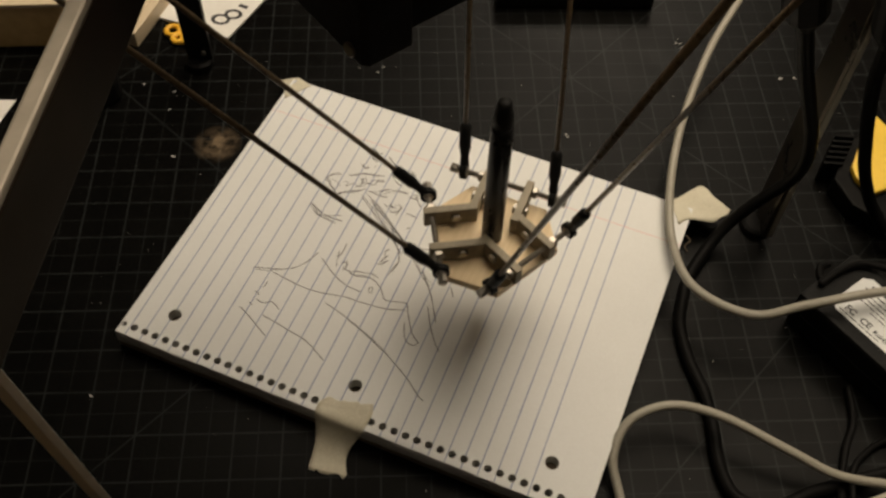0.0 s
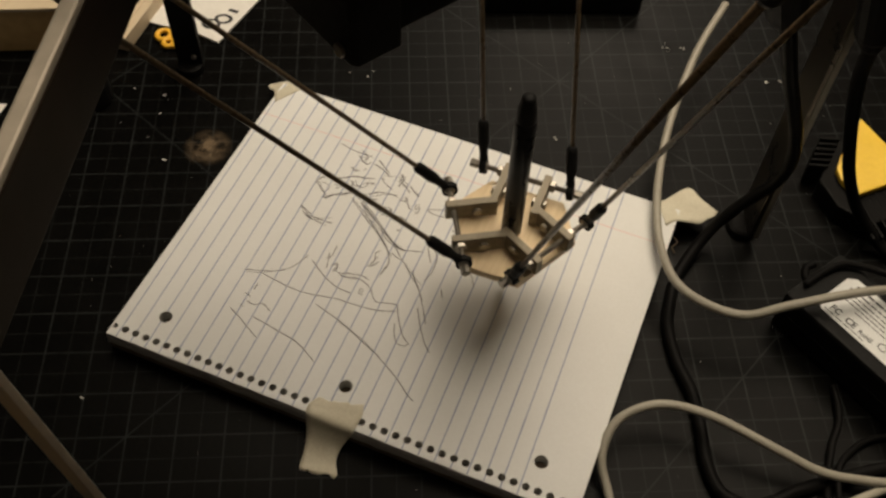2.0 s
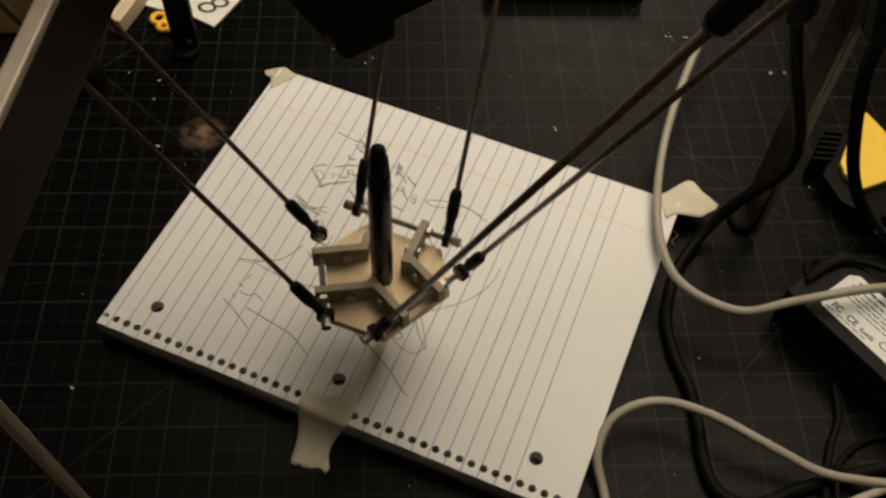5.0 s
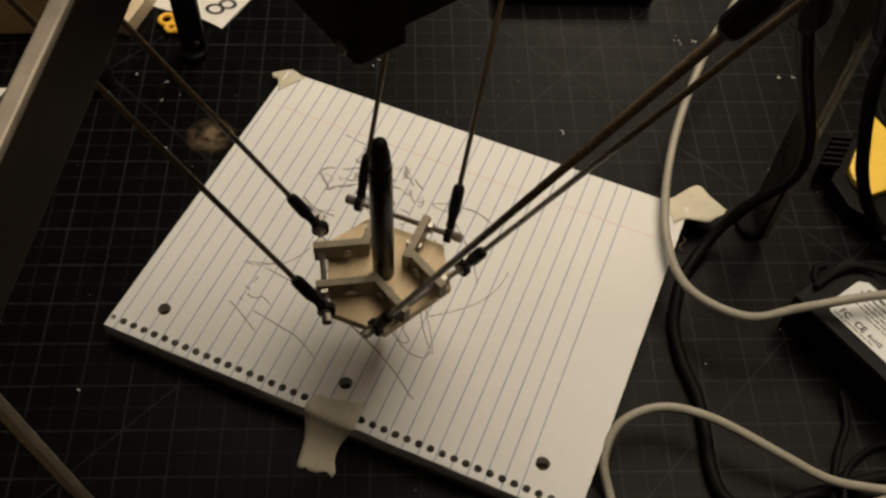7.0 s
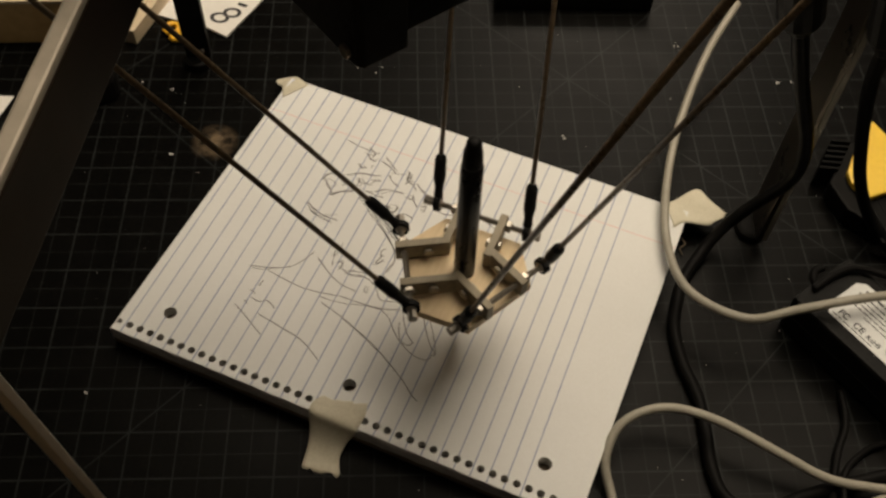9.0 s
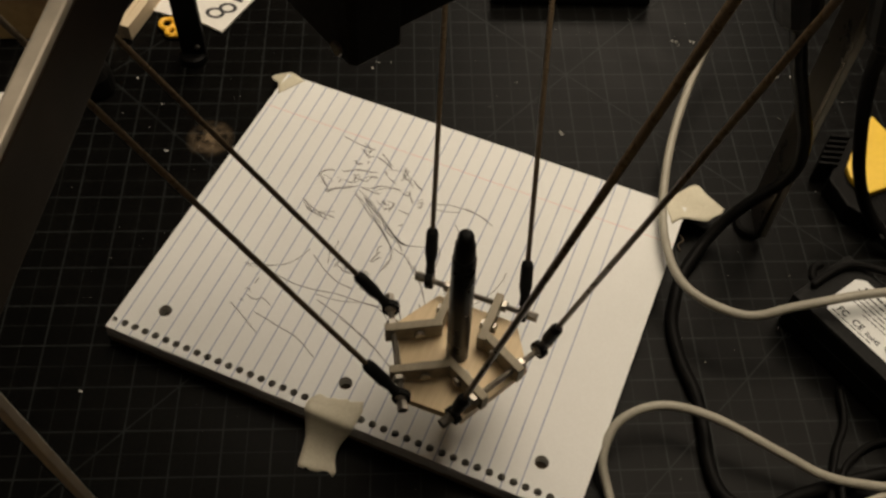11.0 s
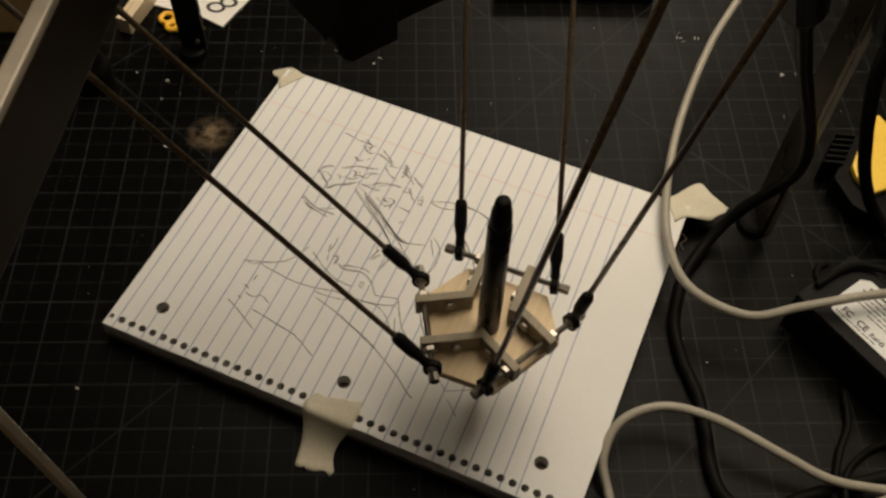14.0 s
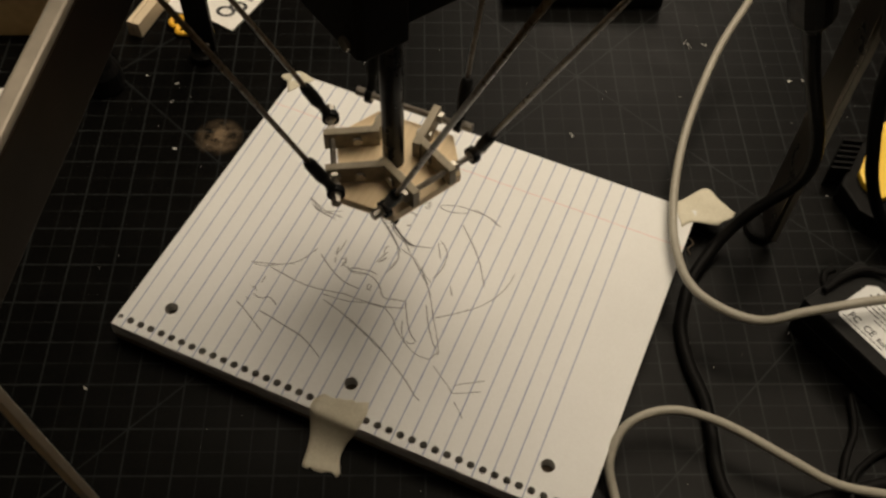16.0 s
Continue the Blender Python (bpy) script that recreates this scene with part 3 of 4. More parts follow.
for arm in "abc":
    rods[arm, -1] = build_rod(LINKS[arm][1] + REACH[arm])
    rods[arm, 1] = copy_thing(rods[arm, -1], Matrix())
    arms[arm] = build_upper_arm(LINKS[arm][0], JOINTS[arm][3] + LINKS[arm][4] * (1 + REACH[arm] / LINKS[arm][1]))


# ---- the robot's frame ----
def build_frame():
    frame_ob = thing("robot_frame", "aluminium frame of the drawing robot with a black motor housing", "robot frame")
    lean = Vector((0.01187, -0.04995, 1)).to_track_quat("Z", "Y").to_matrix().to_4x4()
    near = Matrix.Translation((103.6, -103.3, 0)) @ lean @ turn_z(154)
    bm = bmesh.new()
    box(bm, (0, 0, 175), (17, 2.6, 338), near, 0.4)
    leg = part("leg", bm, BARE, frame_ob, "upright flat aluminium leg")
    bm = bmesh.new()
    box(bm, (0, 0, 3.2), (30, 20, 6), near, 1.0)
    part("foot", bm, RUBBER, leg, "black rubber foot")
    bm = bmesh.new()
    box(bm, (0, 0, 176), (16, 6, 340), Matrix.Translation((-71.5, 206, 0)) @ turn_z(24), 0.6)
    leg = part("leg", bm, BLACK, frame_ob, "upright black leg")
    bm = bmesh.new()
    lathe(bm, [(0, 8), (1, 9.5), (5, 9), (6, 7)], (-72, 204, 0), (-72, 204, 6), 20)
    part("foot", bm, RUBBER, leg, "round black rubber foot")
    bm = bmesh.new()
    rod(bm, (-67, 204.3, 13), (-66.4, 202.6, 13), 1.8, 8)
    part("bolt", bm, STEEL, leg, "small steel bolt")
    bm = bmesh.new()
    box(bm, (0, 12.5, 175), (2.4, 25, 340), Matrix.Translation((309, 209, 0)) @ turn_z(20.4), 0.4)
    leg = part("leg", bm, LEG_METAL, frame_ob, "upright aluminium angle leg with a darkened face")
    bm = bmesh.new()
    box(bm, (2.9, 1.2, 175), (3.2, 2.4, 340), Matrix.Translation((309, 209, 0)) @ turn_z(20.4), 0.5)
    part("leg_edge", bm, LEG_EDGE, leg, "aluminium edge painted pale where it catches light")
    bm = bmesh.new()
    lathe(bm, [(0, 9), (1, 10), (4, 9), (5, 7)], (303, 219, 0), (303, 219, 5), 20)
    part("foot", bm, RUBBER, leg, "round black rubber foot")
    bm = bmesh.new()
    beam = Matrix.Translation((116.5, -104, 286)) @ turn_z(107.5)
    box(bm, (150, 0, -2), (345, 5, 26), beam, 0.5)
    bar = part("beam", bm, SHADED_FACE, frame_ob, "aluminium cross beam with its shaded face painted dark")
    # foot-shaped dark body that stands in for the shadow under the beam
    bm = bmesh.new()
    lathe(bm, [(0, 11), (1.5, 13), (14, 12.5), (20, 10), (30, 8.5), (31, 7)], (-115.9, 154.6, 0), (-115.9, 154.6, 31), 20)
    part("foot", bm, RUBBER, frame_ob, "black foot shape filling in the shadow below the cross beam")
    bm = bmesh.new()
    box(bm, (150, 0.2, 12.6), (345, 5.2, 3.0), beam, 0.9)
    part("beam_edge", bm, LIT_EDGE, bar, "aluminium edge painted pale where it catches light")
    bm = bmesh.new()
    at = Matrix.Translation((143.5, 45.8, 0)) @ turn_z(-30)
    prism(bm, [(-50, -20), (17, -20), (19, -18), (19, -1), (-50, -1)], 250, 345, 0.6, at)
    housing = part("motor_housing", bm, BLACK, frame_ob, "matt black motor housing")
    bm = bmesh.new()
    prism(bm, [(-52, -0.5), (16, -0.5), (16, 60), (-52, 60)], 254, 345, 0.6, at)
    part("motor", bm, RUBBER, housing, "black motor body")
    bm = bmesh.new()
    rod(bm, at @ Vector((12, -20, 254)), at @ Vector((12, -21.8, 254)), 2.6, 8)
    part("screw_head", bm, STEEL, housing, "small steel screw")
    # a plate out of view, added and sized to shade the page's left
    bm = bmesh.new()
    outline = []
    for turn in (210, 90, -30):
        for off in (-24, 24):
            a = radians(turn + off)
            outline.append((114 + 132 * math.cos(a), 88 + 132 * math.sin(a)))
    prism(bm, outline, 350, 357, 0.8)
    top = part("top_plate", bm, BLACK, frame_ob, "unseen black plate over the motors, added to shade the page")
    for arm in "abc":
        upper, lower, (hx, hy, hz), bearing, wider = LINKS[arm]
        middle, way = bar_middle(arm), bar_way(arm)
        hip = Vector((hx + middle.x, hy + middle.y, hz)) + elbow_vector(arm, Vector((150, 70, 5))).normalized() * REACH[arm]
        for side in (-1, 1):
            bm = bmesh.new()
            rod(bm, hip + way * side * 2, hip + way * side * 16, 5.0, 14)
            box(bm, hip + way * side * 14 + Vector((0, 0, (353 - hip.z) / 2)), (8, 8, 353 - hip.z + 10), None, 0.5)
            part("motor_bracket", bm, BLACK, top, "black shaft bracket")
    return frame_ob


build_frame()

# ---- cables ----
cable("white_cable", "beige round cable arching over the sheet corner",
      [(249, 367, 40), (242, 317, 35), (241.6, 257, 28), (248, 208, 24), (260, 168.6, 24), (279, 142.5, 26), (311, 135, 30), (336, 147, 38), (372, 169, 42), (420, 200, 30)], 2.5, CABLE_WHITE)
cable("white_cable", "beige round cable lying in a loose loop on the mat",
      [(300, -20, 2.6), (277, 20, 6), (267, 37, 12), (269, 56.5, 18), (286, 71, 22), (312, 75, 22), (348, 72, 18), (372, 72, 12), (397, 79, 8), (440, 95, 2.6)], 2.4, CABLE_WHITE)
def plugged_cable(label, points, radius, a, b):
    """A cable whose upper end runs out of a moulded plug between a and b."""
    ob = cable("black_cable", label, points, radius, RUBBER)
    bm = bmesh.new()
    length = (xyz(b) - xyz(a)).length
    lathe(bm, [(0, radius + 0.6), (2, 5.0), (5, 5.2), (6, 4.4), (8, 4.4), (9.5, 8.2), (12, 9.0), (length - 2, 9.0), (length, 7.5)], a, b, 16)
    part("plug", bm, BLACK, ob, "moulded black plug")
    return ob


plugged_cable("thick black power cable hanging down and snaking across the mat",
      [(264.8, 104.9, 285), (270.3, 123.5, 254), (275, 134.9, 232), (280.1, 143.9, 210), (287.5, 157.1, 180), (295.9, 170.9, 150), (304.5, 186.5, 118), (309.3, 196.2, 90), (308.7, 204.3, 66), (302.8, 207.4, 48), (295, 206.5, 32), (287.2, 201.1, 18), (280.4, 188.2, 8), (275, 165, 3.6), (276, 145, 3.6), (279, 130, 3.6), (289, 111, 3.6), (302, 94, 3.6), (311, 76, 3.6), (318, 59, 3.6), (328, 46, 3.6), (342, 44, 3.6), (354, 51, 3.6), (366, 63, 3.6), (392, 83, 3.6), (430, 110, 3.6)], 3.5, (278.9, 141, 216), (269.9, 123.8, 256))
plugged_cable("thick black power cable hanging over a yellow tool",
      [(303.2, 182.1, 240), (312.6, 189, 205), (318.2, 193, 182), (322.7, 209.7, 145), (328.8, 219.6, 115), (336.7, 227.4, 85), (346.2, 233.3, 55), (360.1, 236, 28), (377.7, 234.1, 10), (395, 226, 4), (430, 205, 3.8)], 3.6, (319.7, 196.9, 172), (310.7, 187.8, 214))


cable("thin_black_cable", "thin black lead curling beside the power adapter",
      [(372, 130, 3), (378, 111, 2.2), (377, 94, 2.2), (378, 74, 2.4), (379, 57, 7.5), (384, 20, 2.2)], 2.0, RUBBER)
cable("thin_black_cable", "thin black lead curling beside the power adapter",
      [(425, 122, 2), (397, 107, 3), (386, 93, 6), (381, 79, 8), (384, 62, 8), (394, 30, 2)], 1.7, RUBBER)
cable("thin_black_cable", "thin black lead looped over the power adapter",
      [(340.6, 167.3, 32), (349.3, 180.5, 33), (359, 189.2, 33), (374.8, 191.5, 33), (387.5, 190.1, 33), (425, 196, 20), (450, 180, 3)], 1.9, RUBBER)
cable("white_cable", "beige round cable running off the edge of the mat",
      [(350, 10, 2.6), (366, 36, 3), (379, 52, 6), (386, 60, 7), (398, 72, 6), (410, 83, 4), (445, 108, 2.6)], 2.4, CABLE_WHITE)


# ---- the power adapter ----
def lettering(text, size, at, turn, parent, depth=0.08, weight=0.022):
    curve = bpy.data.curves.new("lettering", "FONT")
    curve.body, curve.size, curve.extrude, curve.offset, curve.shear = text, size, depth, size * weight, 0.25 if weight < 0 else 0.0
    tmp = bpy.data.objects.new("lettering", curve)
    scene.collection.objects.link(tmp)
    me = bpy.data.meshes.new_from_object(tmp.evaluated_get(bpy.context.evaluated_depsgraph_get()))
    bpy.data.objects.remove(tmp)
    me.name = "lettering"
    me.transform(Matrix.Scale(0.001, 4) @ Matrix.Translation(at) @ turn_z(turn))
    me.materials.clear()
    me.materials.append(PRINT)
    ob = new("lettering", me)
    ob.parent = parent
    ob["label"] = "black printed lettering"
    return ob


def build_adapter():
    brick = thing("power_adapter", "black plastic power adapter with a silver rating label", "power adapter")
    m = Matrix.Translation((333.2, 159.7, 0)) @ turn_z(-31)
    bm = bmesh.new()
    box(bm, (60, 22, 15), (122, 46, 30), m, 2.5)
    body = part("body", bm, BLACK, brick, "matt black moulded case")
    bm = bmesh.new()
    box(bm, (60, 22, 14.6), (122.6, 46.6, 0.8), m, 0.2)
    part("seam", bm, RUBBER, brick, "moulding seam")
    bm = bmesh.new()
    prism(bm, [(17, 7), (95, 7), (95, 38), (17, 38), (13, 34), (13, 11)], 29.95, 30.2, 0, m)
    label = part("rating_label", bm, LABEL, brick, "silver printed rating label")
    for text, u in (("FC", 19.5), ("CE", 29.5), ("RoHS", 38.5)):
        lettering(text, 5.6 if text != "RoHS" else 3.8, m @ Vector((u, 10.8, 30.24)), -31, label)
    for v, u0, u1, t in ((34, 20, 50, 1.5), (30.4, 18, 66, 0.9), (27.4, 18, 60, 0.7), (24.8, 18, 68, 0.7), (22.2, 18, 56, 0.7), (19.6, 30, 70, 0.6), (9, 18, 44, 0.6)):
        bm = bmesh.new()
        rng, u = random.Random(int(v * 10)), u0
        while u < u1:
            w = rng.uniform(2.0, 6.0)
            box(bm, (u + w / 2, v, 30.24), (w, t, 0.1), m, 0)
            u += w + 0.8
        part("print_bar", bm, PRINT, label, "unreadable printed line")
    bm = bmesh.new()
    tube(bm, [m @ Vector((53 + 2.6 * math.cos(a), 14 + 2.2 * math.sin(a), 30.3)) for a in (0.6, 1.6, 2.6, 3.6, 4.6, 5.6, 6.6)], 0.28, 6, 3)
    part("print_mark", bm, PRINT, label, "small round printed mark")
    bm = bmesh.new()
    tube(bm, [m @ Vector(q) for q in ((-1, 24, 18), (-5, 25, 19), (-8, 29, 20), (-7, 34, 21))], 2.3, 12, 6)
    part("strain_relief", bm, RUBBER, brick, "ribbed black strain relief")
    return brick


build_adapter()


# ---- other things lying on the bench ----
def build_yellow_tool():
    tool = thing("hand_tool", "yellow and black ribbed plastic hand tool lying on the mat", "hand tool")
    bm = bmesh.new()
    prism(bm, [(338, 262), (352, 246), (372, 240), (400, 262), (398, 300), (356, 318), (342, 296)], 0.5, 15, 1.5)
    part("body", bm, RUBBER, tool, "black ribbed body")
    bm = bmesh.new()
    prism(bm, [(353, 320), (349, 304), (346.5, 285), (345.5, 271), (349, 264), (357, 257), (361, 255.5), (379.5, 274), (386, 291)], 15.2, 20, 1.2)
    part("shell", bm, YELLOW, tool, "bright yellow shell")
    for k in range(6):
        bm = bmesh.new()
        box(bm, (0, 0, 0), (12, 1.8, 17), Matrix.Translation((335 + 0.6 * k, 272 + 5.0 * k, 9)) @ turn_z(18), 0.5)
        part("rib", bm, RUBBER, tool, "black grip rib")
    for k in range(7):
        bm = bmesh.new()
        box(bm, (0, 0, 0), (2.0, 34, 3), Matrix.Translation((366 + 4.6 * k, 243 + 3.4 * k, 14)) @ turn_z(35), 0.5)
        part("rib", bm, RUBBER, tool, "black grip rib")
    return tool


build_yellow_tool()


def build_number_card():
    card = thing("number_card", "white card printed with a large black digit", "card")
    bm = bmesh.new()
    prism(bm, [(-131, 231), (-113, 232), (-84, 235), (-67, 232.5), (-61, 300), (-138, 300)], 0.2, 1.6, 0.2)
    sheet = part("sheet", bm, CARD, card)
    lettering("8", 30, Vector((-91.2, 244.7, 1.66)), -20, sheet, weight=-0.008)
    bm = bmesh.new()
    box(bm, (-73, 265, 1.65), (7, 3, 0.1), None, 0)
    part("print_bar", bm, PRINT, sheet, "black printed mark")
    return card


build_number_card()


def build_plastic_loops():
    """A little moulded piece of two rings and a stub."""
    bm = bmesh.new()
    for cx, cy, r in ((-104, 223, 4.6), (-97, 217.5, 3.4)):
        ring = [(cx + r * math.cos(2 * math.pi * k / 16), cy + r * math.sin(2 * math.pi * k / 16), 2.6) for k in range(17)]
        tube(bm, ring, 1.9, 8, 2)
    tube(bm, [(-94, 216, 2.4), (-86, 219, 2.4), (-76, 224, 2.4)], 2.2, 8, 6)
    return tagged(part("plastic_link", bm, ORANGE, smooth=True), "small amber plastic link of two rings on the mat", "plastic part")


build_plastic_loops()


def build_wooden_box():
    crate = thing("wooden_box", "low pale wooden box at the back of the bench", "box")
    m = Matrix.Translation((-206, 163, 0)) @ turn_z(26)
    for name, centre, size in (("front", (28, 2, 17), (90, 4, 34)), ("back", (28, 86, 17), (90, 4, 34)), ("side", (-15, 44, 17), (4, 80, 34)), ("side", (71, 44, 17), (4, 80, 34))):
        bm = bmesh.new()
        box(bm, centre, size, m, 0.6)
        part(name, bm, PINE, crate)
    bm = bmesh.new()
    box(bm, (28, 44, 35.6), (92, 90, 3), m, 0.8)
    part("lid", bm, PALE_PINE, crate, "pale wooden lid")
    return crate


build_wooden_box()
for off, width in ((-3.3, 3.4), (1.5, 5.6)):
    bm = bmesh.new()
    box(bm, (off, 0, 0), (width, 110, 12), Matrix.Translation((-127, 256, 6.1)) @ turn_z(4), 0.6)
    tagged(part("pine_batten", bm, PALE_PINE), "pale pine batten lying on its edge on the mat", "wood batten", "pair of pine battens")
bm = bmesh.new()
prism(bm, [(-164, 127.5), (-160.5, 98), (-250, 70), (-262, 88)], 0.15, 0.45, 0)
tagged(part("paper_sheet", bm, CARD), "plain white sheet of paper on the mat", "paper")


def build_power_strip():
    strip = thing("dark_case", "low matt black case at the back of the mat", "case")
    m = Matrix.Translation((92, 337, 0)) @ turn_z(23.5)
    bm = bmesh.new()
    box(bm, (55, 34, 9), (112, 66, 17.6), m, 2.0)
    part("body", bm, BLACK, strip)
    bm = bmesh.new()
    box(bm, (55, 34, 18.4), (108, 62, 1.2), m, 0.4)
    part("lid", bm, RUBBER, strip)
    return strip


build_power_strip()


def build_crumbs():
    """Pale specks of dust and swarf scattered over the mat."""
    rng = random.Random(11)
    bm = bmesh.new()
    spots = [(175.7, 242, 1.3), (219, 354, 1.6), (222, 352, 1.0), (230.4, 359.7, 1.2), (291.3, 348.6, 1.5), (301, 354, 1.1), (314.5, 310, 0.9), (301, 313, 0.7),
             (39.7, 245, 1.2), (42, 251, 0.9), (-95.8, 173.4, 1.0), (-74, 175.6, 1.2), (-68.8, 160, 0.9), (-45.7, 127.8, 1.4), (2.4, -33.8, 1.1), (27, 244, 0.7)]
    for _ in range(190):
        x, y = rng.uniform(-130, 380), rng.uniform(-60, 400)
        if not (-4 < x < 270 and -4 < y < 209):
            spots.append((x, y, rng.uniform(0.15, 0.5)))
    for x, y, r in spots:
        for _ in range(2 if r > 0.8 else 1):
            g = bmesh.ops.create_icosphere(bm, subdivisions=1, radius=r * rng.uniform(0.3, 0.6))["verts"]
            for v in g:
                v.co *= rng.uniform(0.75, 1.2)
            m = Matrix.Translation((x + rng.uniform(-r, r), y + rng.uniform(-r, r), r * 0.3)) @ turn_z(rng.uniform(0, 180)) @ Matrix.Diagonal((1.6, 0.8, 0.5, 1))
            bmesh.ops.transform(bm, matrix=m, verts=g)
    return tagged(part("crumbs", bm, CRUMB), "pale specks of dust and swarf on the mat", "debris", kind="stuff")


build_crumbs()

bm = bmesh.new()
tube(bm, [(266.2, 194.9, 1.2), (269.2, 190.9, 2.5), (267.2, 186.9, 1.5), (269.7, 183.9, 1.0)], 0.45, 6, 5)
tagged(part("wood_shaving", bm, CARDBOARD, smooth=True), "small curl of brown wood beside the notebook", "shaving")

# ---- the pen sketch on the sheet ----
DRAWN = []


def ribbon(points, width, seed, parent):
    rng = random.Random(seed)
    path = [Vector((p.x, p.y, 0)) for p in points]
    bm = bmesh.new()
    left, right = [], []
    for k, q in enumerate(path):
        d = path[min(k + 1, len(path) - 1)] - path[max(k - 1, 0)]
        n = Vector((-d.y, d.x, 0)).normalized() * width * rng.uniform(0.36, 0.6) * (0.55 if k in (0, len(path) - 1) else 1)
        wob = Vector((rng.uniform(-0.08, 0.08), rng.uniform(-0.08, 0.08), 0))
        left.append(bm.verts.new((q.x + n.x + wob.x, q.y + n.y + wob.y, TOP + 0.06)))
        right.append(bm.verts.new((q.x - n.x + wob.x, q.y - n.y + wob.y, TOP + 0.06)))
    for k in range(len(path) - 1):
        bm.faces.new((left[k], right[k], right[k + 1], left[k + 1]))
    return part("pen_stroke", bm, INK, parent, "thin dark pen stroke")


def flat_path(points, steps=6):
    return smooth_path([(x, y, 0) for x, y in points], steps)


def stroke(*points):
    ribbon(flat_path(points), 0.52, len(points) + int(points[0][0] * 10), notebook)


def sketchy(*points):
    """A fine stroke gone over twice, the second time a little off the first."""
    rng = random.Random(int(points[0][1] * 10))
    for k in range(2):
        dx, dy, j = rng.uniform(-1.1, 1.1) * k / 1.6, rng.uniform(-1.1, 1.1) * k / 1.6, 0.45 * k
        path = [(x + dx + rng.uniform(-j, j), y + dy + rng.uniform(-j, j)) for x, y in points]
        ribbon(flat_path(path), 0.36, k + int(points[0][0] * 10), notebook)


def fine(*points):
    ribbon(flat_path(points, 5), 0.36, len(points) + int(points[0][1] * 10), notebook)


def drawn_stroke(start, end, *points):
    """A stroke that the pen lays down between two times, in short rigid pieces."""
    path = flat_path(points, 4)
    n = len(path) - 1
    for k in range(0, n, 2):
        piece = ribbon(path[k:min(k + 2, n) + 1], 0.55, k, notebook)
        DRAWN.append((start + (end - start) * min(k + 2, n) / n, piece))


stroke((47.4, 65.3), (55.1, 67.6), (64.0, 70.9), (70.3, 75.5), (74.0, 81.8), (76.5, 88.5))
stroke((58.5, 66.7), (68.9, 65.3), (78.2, 64.3), (86.8, 64.6), (93.3, 65.6), (104.2, 67.8), (114.4, 68.1), (127.2, 69.6), (137.4, 73.1))
stroke((80.1, 85.9), (85.6, 82.1), (91.8, 78.3), (97.7, 75.7), (102.2, 74.5), (110.0, 74.1))
stroke((95.1, 60.0), (102.3, 58.2), (112.3, 55.3), (120.6, 52.2), (131.0, 48.2), (144.2, 41.3), (155.4, 34.8), (164.3, 28.2), (167.8, 26.7))
stroke((67.4, 39.4), (75.3, 38.3), (84.8, 36.6), (94.1, 35.1), (100.5, 32.7), (105.3, 30.1), (110.0, 27.5))
stroke((52.8, 39.8), (59.4, 36.9), (67.6, 32.5), (75.0, 28.6))
stroke((59.2, 47.5), (62.2, 46.5), (65.1, 47.0), (67.5, 48.9), (71.3, 47.8), (73.9, 46.3))
stroke((55.8, 51.5), (58.2, 51.0), (59.5, 50.0))
stroke((59.6, 59.8), (59.2, 55.5))
stroke((56.5, 44.2), (59.0, 43.0))
stroke((88.5, 100.5), (88.9, 94.2), (88.0, 90.4))
stroke((88.7, 87.8), (89.9, 84.1))
stroke((91.6, 87.0), (92.9, 88.5), (94.8, 87.6), (95.2, 85.3), (93.9, 83.1))
stroke((97.3, 84.6), (100.1, 82.6), (106.3, 84.2), (111.4, 84.5), (115.7, 82.8), (119.5, 80.0), (122.2, 76.5), (124.9, 74.5), (130.9, 76.1), (136.4, 77.4))
stroke((99.7, 84.9), (105.3, 86.2), (110.1, 87.2), (114.9, 86.5))
stroke((136.4, 77.4), (139.1, 72.3), (142.7, 66.2), (147.0, 60.5), (151.5, 57.2))
stroke((139.9, 65.7), (142.9, 58.6), (146.3, 54.9), (150.3, 54.8), (152.0, 57.5))
stroke((147.4, 80.1), (150.9, 73.8), (154.6, 67.8), (159.8, 60.7), (164.3, 56.4))
stroke((101.3, 121.8), (108.3, 116.2), (116.3, 109.0), (120.5, 102.4))
stroke((105.7, 121.6), (112.6, 116.0), (120.2, 112.1), (125.1, 107.5))
stroke((110.4, 119.3), (116.4, 115.6), (121.3, 112.6), (125.7, 113.0), (133.5, 115.3))
stroke((125.7, 107.0), (132.1, 101.5), (136.4, 97.3), (142.1, 92.5), (149.1, 82.9), (155.6, 72.1))
stroke((135.0, 102.0), (138.6, 96.2), (143.2, 92.2))
stroke((137.8, 122.0), (141.4, 119.4), (144.4, 115.6), (145.6, 109.8), (145.6, 103.6), (143.8, 97.8))
stroke((136.7, 120.6), (139.6, 115.5), (142.5, 110.5))
stroke((125.4, 145.1), (130.0, 146.8), (136.2, 149.2), (143.1, 149.7), (150.2, 149.8), (155.7, 149.2), (162.2, 146.4), (164.8, 145.9))
stroke((126.6, 144.8), (130.5, 143.4), (136.6, 144.0), (144.2, 147.1))
stroke((146.2, 150.7), (153.8, 149.7), (161.0, 147.6))
stroke((144.6, 137.8), (150.8, 131.5), (157.1, 124.9), (162.5, 118.5), (167.2, 111.4), (171.6, 104.1))
stroke((154.5, 96.6), (158.0, 90.9))
stroke((110.4, 94.4), (112.9, 95.6), (114.5, 99.7))
stroke((112.2, 100.7), (111.1, 104.5), (112.7, 107.0))
stroke((119.7, 92.4), (120.8, 99.6), (119.4, 104.1))
stroke((113.0, 79.1), (113.9, 75.9), (115.9, 76.0))
